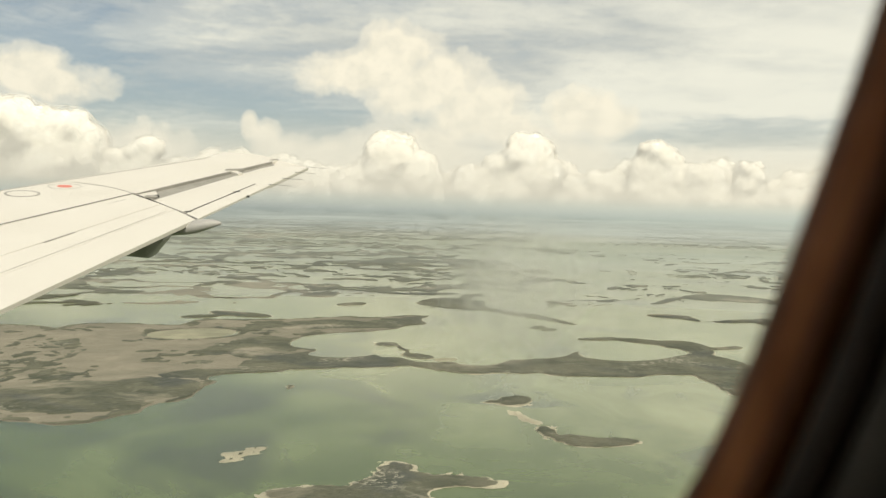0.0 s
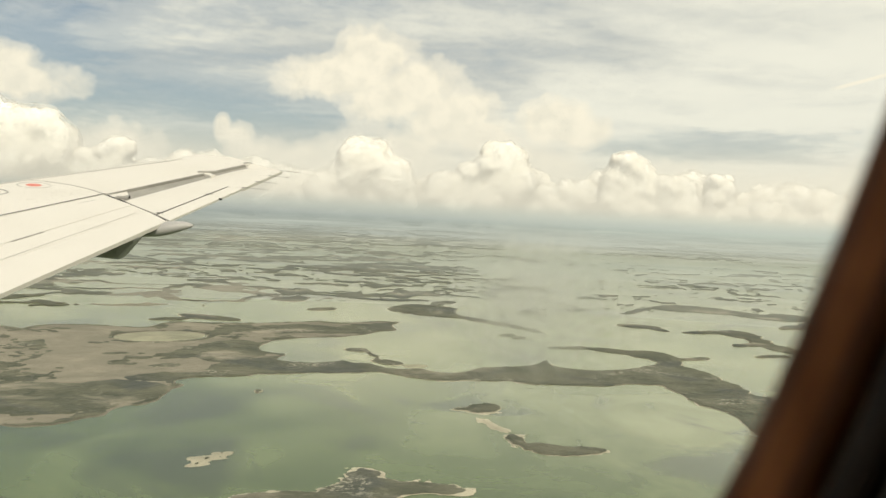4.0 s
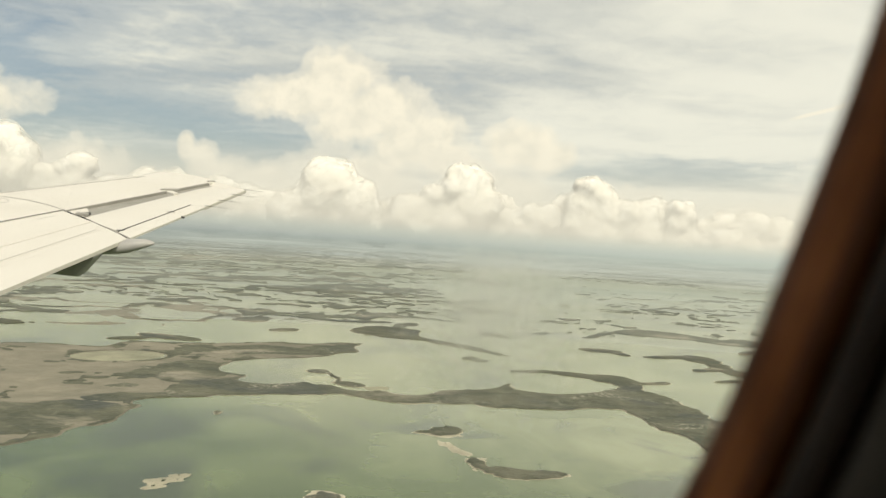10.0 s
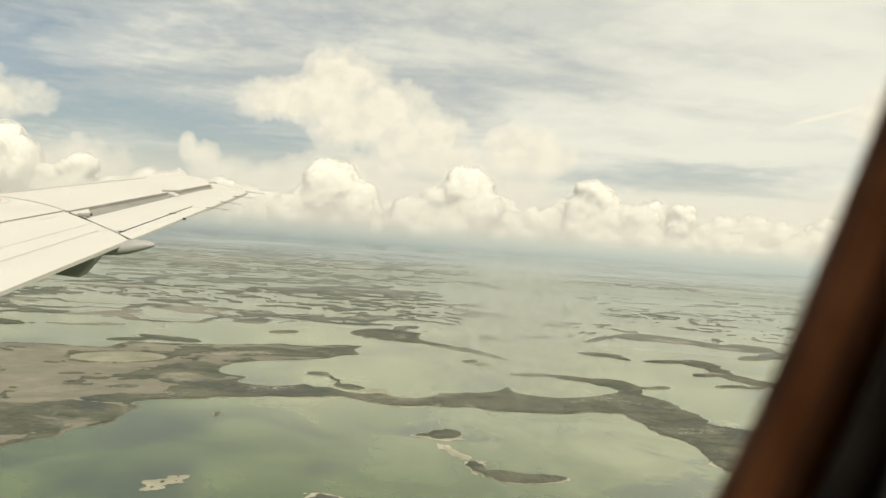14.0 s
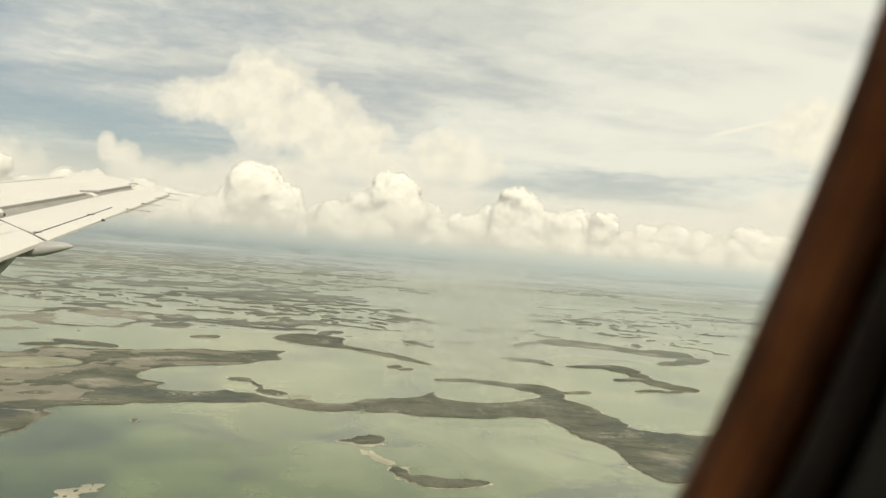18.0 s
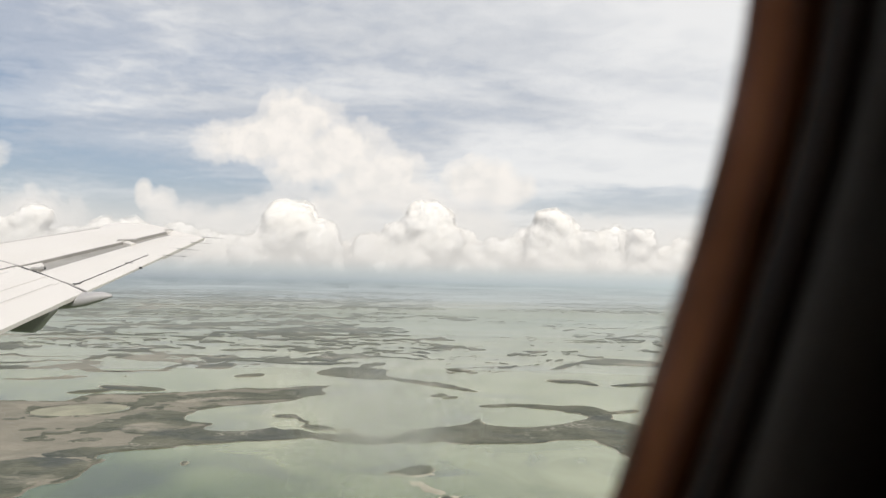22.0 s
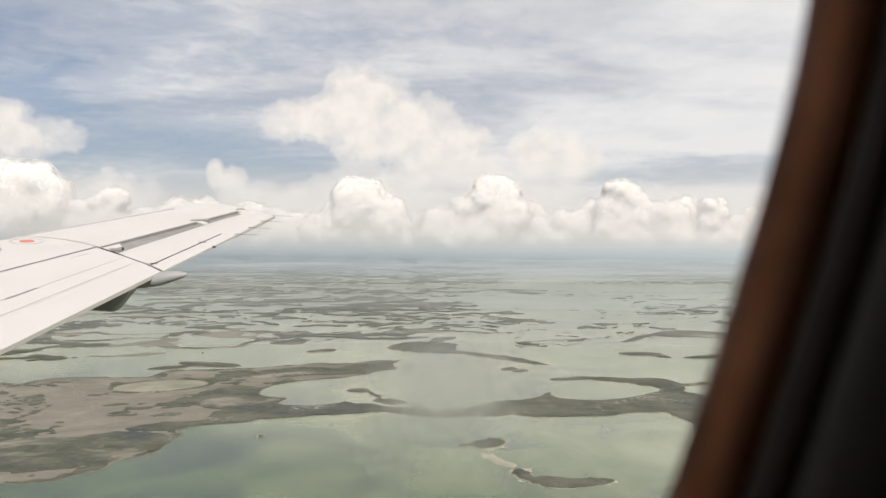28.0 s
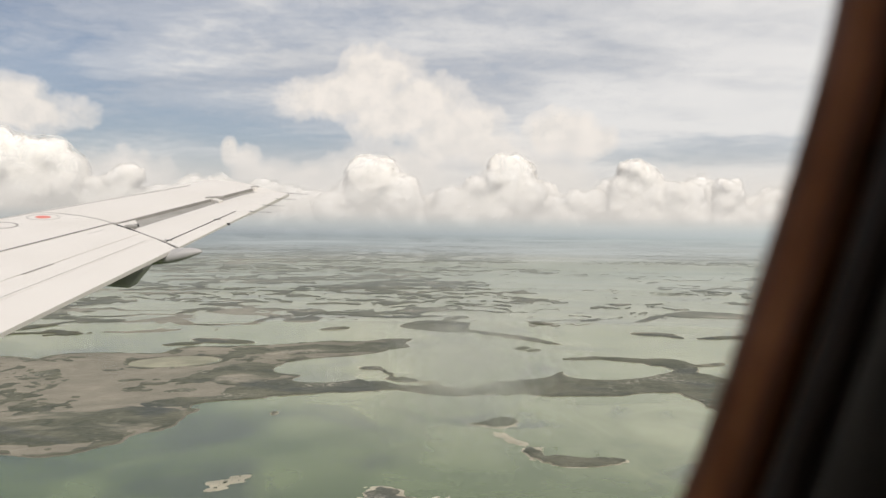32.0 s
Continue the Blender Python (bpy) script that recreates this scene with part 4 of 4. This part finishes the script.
def strip(points, width, lift=0.004):
    """A narrow band laid on the wing along points (o, f)."""
    verts, faces = [], []
    for k, (o, f) in enumerate(points):
        a, b = points[max(0, k - 1)], points[min(len(points) - 1, k + 1)]
        dx, dy = b[0] - a[0], b[1] - a[1]
        l = math.hypot(dx, dy)
        nx, ny = -dy / l * width / 2, dx / l * width / 2
        z = lift - skin_drop(o, f)
        verts += [wing_at(o + nx, f + ny, z), wing_at(o - nx, f - ny, z), wing_at(o + nx, f + ny, z - 0.02), wing_at(o - nx, f - ny, z - 0.02)]
    for k in range(len(points) - 1):
        a, b = 4 * k, 4 * k + 4
        faces += [(a, a + 1, b + 1, b), (a + 2, b + 2, b + 3, a + 3), (a, b, b + 2, a + 2), (a + 1, a + 3, b + 3, b + 1)]
    faces += [(0, 2, 3, 1), (len(verts) - 4, len(verts) - 3, len(verts) - 1, len(verts) - 2)]
    return verts, faces


part("hinge_seal", strip([(12.50, 7.05), (10.5, 7.79), (6.0, 9.43), (0.6, 11.4)], 0.024), DARK, wing, "dark seal along the spoiler hinge")
part("skin_joint", strip([(12.46, 7.02), (12.65, 7.40), (12.77, 7.75), (12.83, 8.15), (12.84, 8.5), (12.78, 8.8), (12.68, 9.0)], 0.016), SHADE, wing, "curved skin joint")
part("flap_joint", strip([(12.42, 6.96), (12.22, 6.62), (11.76, 5.95), (11.50, 5.60)], 0.008), DARK, wing, "dark chordwise joint at the flap end")
part("nose_joint", strip([(15.2, 7.14), (14.75, 7.40), (14.0, 7.84), (13.0, 8.42), (12.0, 9.0), (10.0, 10.15), (8.0, 11.3), (1.0, 15.3)], 0.024), SHADE, wing, "thin joint behind the leading edge")
part("tab_hinge", strip([(11.74, 5.845), (12.6, 5.742), (13.60, 5.622)], 0.011), DARK, wing, "dark hinge line of the trim tab")
part("tip_cap", slab([(15.25, 6.10), (15.60, 6.25), (15.43, 5.94), (15.27, 5.95)], 0.05, 0.003), WHITE, wing, "white cap at the slot's outer end")
part("rivet_line", strip([(11.70, 6.13), (8.77, 6.59), (4.0, 7.33)], 0.008), GREY, wing)


def oval(o, f, ro, rf, inner, lift):
    n = 40
    verts, faces = [], []
    for k in range(n):
        a = 2 * math.pi * k / n
        for s, dz in ((1.0, lift - 0.012), (1.0, lift), (inner, lift), (inner, lift - 0.012)):
            verts.append(wing_at(o + ro * s * math.cos(a), f + rf * s * math.sin(a), dz))
    for k in range(n):
        a, b = 4 * k, 4 * ((k + 1) % n)
        faces += [(a + i, a + (i + 1) % 4, b + (i + 1) % 4, b + i) for i in range(4)]
    return verts, faces


for o, f in ((11.98, 8.53), (11.33, 9.0), (10.68, 9.47)):
    part("access_ring", oval(o, f, 0.18, 0.27, 0.86, 0.004), SHADE, wing, "dark outline ring of a tank access panel")
    part("access_cover", oval(o, f, 0.150, 0.228, 0.02, 0.003), WHITE, wing, "white oval tank access cover")
part("mark_ring", oval(12.56, 8.23, 0.17, 0.26, 0.93, 0.003), GREY, wing, "faint ring round the red disc")
part("fuel_mark", oval(12.56, 8.23, 0.075, 0.12, 0.02, 0.004), RED, wing, "small red painted disc")


def block(o, f, lo, lf, h, tilt=0.0):
    """A small eased fitting standing on the wing."""
    verts, faces = [], []
    ct, st = math.cos(tilt), math.sin(tilt)
    for s, z in ((1.0, -0.02), (1.0, h * 0.6), (0.7, h), ):
        for a, b in ((-1, -1), (1, -1), (1, 1), (-1, 1)):
            x, y = a * lo / 2 * s, b * lf / 2 * s
            verts.append(wing_at(o + x * ct - y * st, f + x * st + y * ct, z))
    for k in range(2):
        faces += [(4 * k + i, 4 * k + (i + 1) % 4, 4 * k + 4 + (i + 1) % 4, 4 * k + 4 + i) for i in range(4)]
    return verts, faces + [(3, 2, 1, 0), (8, 9, 10, 11)]


for o, f, lo, lf, h, a in ((14.42, 6.33, 0.06, 0.30, 0.02, 0.5), (12.34, 6.70, 0.06, 0.18, 0.03, 0.4), (15.36, 6.0, 0.05, 0.14, 0.02, 0.6)):
    part("hinge_bracket", block(o, f, lo, lf, h, a), SHADE, wing, "grey metal hinge bracket")
for o, f in ((13.04, 5.68), (11.80, 5.84)):
    part("tab_rod", block(o, f, 0.014, 0.11, 0.008, 0.15), DARK, wing, "dark tab control rod")
part("slot_rib", slab([(14.36, 6.40), (14.46, 6.36), (14.30, 6.13), (14.20, 6.16)], 0.07, -0.004), WHITE, wing, "white rib across the slot")
# an added plate carries the slot wall's shade in its grey
part("slot_wall", ([wing_at(o, hinge(o) - dx, z) for o in (12.46, 13.4, 14.4, 15.38) for dx, z in ((0.004, 0.0), (0.004, -0.07), (0.02, -0.07), (0.02, -0.006))],
                   [(4 * k + i, 4 * k + (i + 1) % 4, 4 * k + 4 + (i + 1) % 4, 4 * k + 4 + i) for k in range(3) for i in range(4)] + [(3, 2, 1, 0), (12, 13, 14, 15)]), SHADE, wing, "rear wall of the fixed wing above the slot, shade put into its grey")
part("ramp_plate", slab([(12.46, 7.0), (12.78, 6.86), (12.50, 6.66), (12.30, 6.66)], 0.05, -0.012), WHITE, wing, "white ramp plate at the slot's inner end")
part("slot_notch", block(12.47, 6.68, 0.07, 0.08, 0.008, 0.5), DARK, wing, "dark notch beside the ramp")
part("tab_stop", block(12.85, 5.42, 0.014, 0.05, 0.008), DARK, wing)


def wick(o):
    """A static discharger: a thin rod behind the trailing edge."""
    verts, faces = [], []
    f = trail(o)
    for k, (df, r) in enumerate(((0.02, 0.005), (-0.02, 0.005), (-0.04, 0.003), (-0.34, 0.0022))):
        for j in range(6):
            a = j * math.pi / 3
            verts.append(wing_at(o + r * math.cos(a), f + df, 0.012 + r * math.sin(a)))
    for k in range(3):
        faces += [(6 * k + j, 6 * k + (j + 1) % 6, 6 * k + 6 + (j + 1) % 6, 6 * k + 6 + j) for j in range(6)]
    return verts, faces + [tuple(range(5, -1, -1)), tuple(range(18, 24))]


for o in (14.98, 14.54, 14.06, 13.60):
    part("static_wick", wick(o), DARK, wing, "thin dark static discharge rod", True)


def fairing(stations, o, square=1.0):
    """A rounded pod under the wing; stations: f, half width, top and bottom against the wing's plane; square under 1 gives fuller corners."""
    verts, faces, m = [], [], 20
    for f, w, top, bottom in stations:
        for j in range(m):
            a = 2 * math.pi * j / m
            x = math.copysign(abs(math.sin(a)) ** square, math.sin(a))
            y = math.copysign(abs(math.cos(a)) ** square, math.cos(a))
            verts.append(wing_at(o + w * x, f, (top + bottom) / 2 + (top - bottom) / 2 * y))
    for k in range(len(stations) - 1):
        a, b = k * m, (k + 1) * m
        faces += [(a + j, b + j, b + (j + 1) % m, a + (j + 1) % m) for j in range(m)]
    return verts, faces + [tuple(range(m)), tuple(range(len(verts) - 1, len(verts) - m - 1, -1))]


part("hinge_fairing", fairing([(5.17, 0.014, 0.004, -0.016), (5.21, 0.04, 0.018, -0.038), (5.32, 0.085, 0.03, -0.085), (5.5, 0.145, 0.012, -0.15), (5.62, 0.16, -0.01, -0.175), (5.9, 0.16, -0.03, -0.22), (6.4, 0.15, -0.04, -0.25), (7.2, 0.10, -0.06, -0.24), (7.7, 0.02, -0.1, -0.16)], 11.40, 0.75), FAIRING, wing, "pale grey pointed flap hinge fairing", True)
for o in (10.86, 7.66):
    part("flap_fairing", fairing([(5.66 + (10.66 - o) * 0.0875, 0.06, -0.055, -0.08)] + [(f + (10.66 - o) * 0.0875, w, -0.05, b) for f, w, b in ((5.68, 0.11, -0.11), (5.86, 0.13, -0.335), (5.89, 0.135, -0.345), (6.45, 0.13, -0.345), (6.8, 0.11, -0.29), (7.3, 0.03, -0.15))], o, 0.4), PALE, wing, "grey flap fairing under the flap")


def dots(o0, f0, o1, f1, n, r):
    """A row of rivet heads on the skin."""
    verts, faces = [], []
    for k in range(n):
        s = k / (n - 1)
        o, f, i = o0 + (o1 - o0) * s, f0 + (f1 - f0) * s, len(verts)
        verts += [wing_at(o + r * math.cos(a), f + r * math.sin(a), -0.003) for a in (0, 1.05, 2.09, 3.14, 4.19, 5.24)] + [wing_at(o, f, 0.004)]
        faces += [(i + j, i + (j + 1) % 6, i + 6) for j in range(6)]
    return verts, faces


for o0, f0, o1, f1, n in ((11.6, 5.98, 7.4, 6.62, 60), (9.6, 6.36, 7.4, 6.70, 34)):
    tagged(part("rivets", dots(o0, f0, o1, f1, n, 0.008), SHADE, wing, "row of small grey rivets"), kind="stuff")
for o, f, n in ((10.05, 7.80, 3), (12.12, 6.98, 3)):
    for k in range(n):
        part("placard_bar", strip([(o - 0.10 * k, f + 0.035 * k), (o - 0.10 * k - 0.07, f + 0.035 * k + 0.025)], 0.02, 0.003), GREY, wing, "small grey stencilled bar")


# ---- fuselage and cabin, dark inside, lit by its window ----
WIN_AFT, WIN_UP, WIN_TILT, WIN_W, WIN_H, WIN_N = -0.1042, 0.0069, 0.2620, 0.175, 0.2203, 3.063


def rim_point(k, n, grow, out):
    a = 2 * math.pi * k / n
    c, s = math.cos(a), math.sin(a)
    x = (WIN_W + grow) * math.copysign(abs(c) ** (2 / WIN_N), c)
    y = (WIN_H + grow) * math.copysign(abs(s) ** (2 / WIN_N), s)
    ct, st = math.cos(WIN_TILT), math.sin(WIN_TILT)
    return cabin(WIN_AFT + x * ct + y * st, WIN_UP - x * st + y * ct, out)


def held(rings, d=0.00035):
    """Rings close to each sharp corner of a closed profile keep its flanks flat."""
    out = []
    for i, p in enumerate(rings):
        p = Vector(p)
        a, b = Vector(rings[i - 1]) - p, Vector(rings[(i + 1) % len(rings)]) - p
        if a.angle(b) > radians(135):
            out.append(p)
        else:
            out += [p + a.normalized() * min(d, a.length / 3), p, p + b.normalized() * min(d, b.length / 3)]
    return out


def loft(rings, n=96, closed=False):
    """A tube round the window through rings (growth, distance out)."""
    verts, faces = [], []
    rings = held(rings) if closed else rings
    for grow, out in rings:
        verts += [rim_point(k, n, grow, out) for k in range(n)]
    last = len(rings) if closed else len(rings) - 1
    for i in range(last):
        a, b = i * n, ((i + 1) % len(rings)) * n
        faces += [(a + k, a + (k + 1) % n, b + (k + 1) % n, b + k) for k in range(n)]
    return verts, faces


def pane(out, thick, grow):
    n = 96
    verts = [rim_point(k, n, grow, out) for k in range(n)] + [rim_point(k, n, grow, out + thick) for k in range(n)]
    faces = [tuple(range(n)), tuple(reversed(range(n, 2 * n)))] + [(k, n + k, n + (k + 1) % n, (k + 1) % n) for k in range(n)]
    return verts, faces


window = thing("window_1", cabin(WIN_AFT, WIN_UP - WIN_H, 0.26), "rounded aircraft cabin window in a brown and black frame", "window", "", "structure")
# rings of one reveal, highlight and shade put into their browns
part("reveal_lip", loft([(0.004, 0.288), (0.0, 0.284), (0.0, 0.279), (0.0012, 0.272), (0.02, 0.272), (0.02, 0.288)], closed=True), SHADED_BROWN, window, "outer lip of the reveal, shade put into its brown", True)
part("window_reveal", loft([(0.00125, 0.2719), (0.0030, 0.262), (0.0048, 0.2545), (0.02, 0.2545), (0.02, 0.2718)], closed=True), LIT_BROWN, window, "orange-brown moulded window reveal, highlight put into its colour", True)
part("reveal_edge", loft([(0.0050, 0.2543), (0.0058, 0.251), (0.008, 0.246), (0.012, 0.244), (0.02, 0.244), (0.02, 0.2543)], closed=True), SHADED_BROWN, window, "inner edge of the reveal, shade put into its brown", True)
part("inner_trim", loft([(0.0105, 0.2435), (0.010, 0.240), (0.0115, 0.232), (0.014, 0.228), (0.026, 0.228), (0.026, 0.2435)], closed=True), WARM, window, "dark moulded inner trim", True)
part("window_seal", loft([(0.017, 0.2275), (0.017, 0.2225), (0.03, 0.2225), (0.03, 0.2275)], closed=True), RUBBER, window, "black recessed seal", True)
part("outer_trim", loft([(0.0155, 0.222), (0.0145, 0.219), (0.017, 0.205), (0.024, 0.19), (0.036, 0.179), (0.05, 0.176), (0.06, 0.18), (0.06, 0.222)], closed=True), TRIM, window, "dark flared trim round the window", True)
outer = part("outer_pane", pane(0.300, 0.006, 0.012), GLASS, window, "clear scratched outer pane with frost")
outer.visible_shadow = False


def wall_with_opening(out0, out1, grow, half_a, low, high):
    """A wall slab with the window's opening cut through it."""
    n = 96
    verts, faces = [], []
    for out in (out0, out1):
        verts += [rim_point(k, n, grow, out) for k in range(n)]
        for k in range(n):
            a = 2 * math.pi * k / n
            c, s = math.cos(a), math.sin(a)
            m = max(abs(c), abs(s))
            verts.append(cabin(c / m * half_a, (high if s > 0 else -low) * s / m, out))
    for k in range(n):
        j = (k + 1) % n
        faces += [(k, j, n + j, n + k), (2 * n + k, 3 * n + k, 3 * n + j, 2 * n + j)]
        faces += [(k, 2 * n + k, 2 * n + j, j), (n + k, n + j, 3 * n + j, 3 * n + k)]
    return verts, faces


def cabin_box(a0, a1, u0, u1, o0, o1):
    verts = [cabin(a, b, c) for a in (a0, a1) for b in (u0, u1) for c in (o0, o1)]
    return verts, [(0, 1, 3, 2), (4, 6, 7, 5), (0, 4, 5, 1), (2, 3, 7, 6), (0, 2, 6, 4), (1, 5, 7, 3)]


fixed("wall_right", wall_with_opening(0.182, 0.238, 0.032, 1.6, -1.15, 1.05), PANEL, "dark olive cabin side wall panel round the window", "wall")
fixed("fuselage_skin", wall_with_opening(0.2895, 0.298, 0.006, 1.6, -1.15, 1.05), WHITE, "white painted aircraft outer skin", "fuselage")
# unseen walls, floor and ceiling, added to keep outside light out
fixed("wall_left", cabin_box(-1.6, 1.6, -1.15, 1.05, -2.95, -2.9), PANEL, "unseen plain far cabin wall", "wall")
fixed("wall_front", cabin_box(-1.66, -1.6, -1.2, 1.1, -2.95, 0.298), PANEL, "unseen end wall added to close the cabin ahead", "wall")
fixed("wall_back", cabin_box(1.6, 1.66, -1.2, 1.1, -2.95, 0.298), PANEL, "unseen end wall added to close the cabin behind", "wall")
fixed("floor", cabin_box(-1.6, 1.6, -1.2, -1.15, -2.95, 0.298), CARPET, "unseen dark cabin carpet", "floor")
fixed("ceiling", cabin_box(-1.6, 1.6, 1.05, 1.1, -2.95, 0.298), PANEL, "unseen plain cabin ceiling", "ceiling")


# ---- frost and scratches on the pane ----
def grains(n, aft, up, sa, su, size, seed):
    """Many small flat grains of ice on the inner face of the pane."""
    r = random.Random(seed)
    verts, faces = [], []
    for _ in range(n):
        a, b = r.gauss(aft, sa), r.gauss(up, su)
        s, e, ph = size * r.uniform(0.4, 1.5), r.uniform(0.6, 1.5), r.uniform(0, 6.3)
        k = len(verts)
        verts.append(cabin(a, b, 0.3066 + s * 0.5))
        for j in range(6):
            t = ph + j * math.pi / 3
            verts.append(cabin(a + s * e * math.cos(t), b + s * math.sin(t), 0.3063))
        faces += [(k, k + 1 + j, k + 1 + (j + 1) % 6) for j in range(6)]
    return verts, faces


tagged(new("frost", mesh_of("frost", *grains(4600, -0.026, -0.074, 0.0125, 0.0108, 0.00042, 3), ICE)), "patch of fine ice grains on the window pane", "frost", "", "stuff")
tagged(new("specks", mesh_of("specks", *grains(60, -0.05, -0.02, 0.07, 0.06, 0.00016, 5), DARK)), "tiny dark specks of dirt on the pane", "specks", "", "stuff")
for aft, up, length, turn in ((-0.039, -0.005, 0.0016, 0.15), (-0.063, 0.011, 0.002, 1.3), (0.022, -0.031, 0.0045, 0.5), (-0.157, -0.077, 0.014, -0.9), (-0.165, -0.07, 0.008, -0.7)):
    pts = [cabin(aft + math.cos(turn) * length * s + 0.0002 * math.sin(7 * s), up + math.sin(turn) * length * s, 0.2996) for s in (-0.5, -0.2, 0.1, 0.3, 0.5)]
    verts, faces = [], []
    for p in pts:
        verts += [p + UP * 0.00012, p - UP * 0.00012, p + OUT * 0.0003]
    for k in range(len(pts) - 1):
        a = 3 * k
        faces += [(a, a + 3, a + 4, a + 1), (a, a + 2, a + 5, a + 3), (a + 1, a + 4, a + 5, a + 2)]
    part("scratch", (verts, faces), ICE, outer, "fine pale scratch")
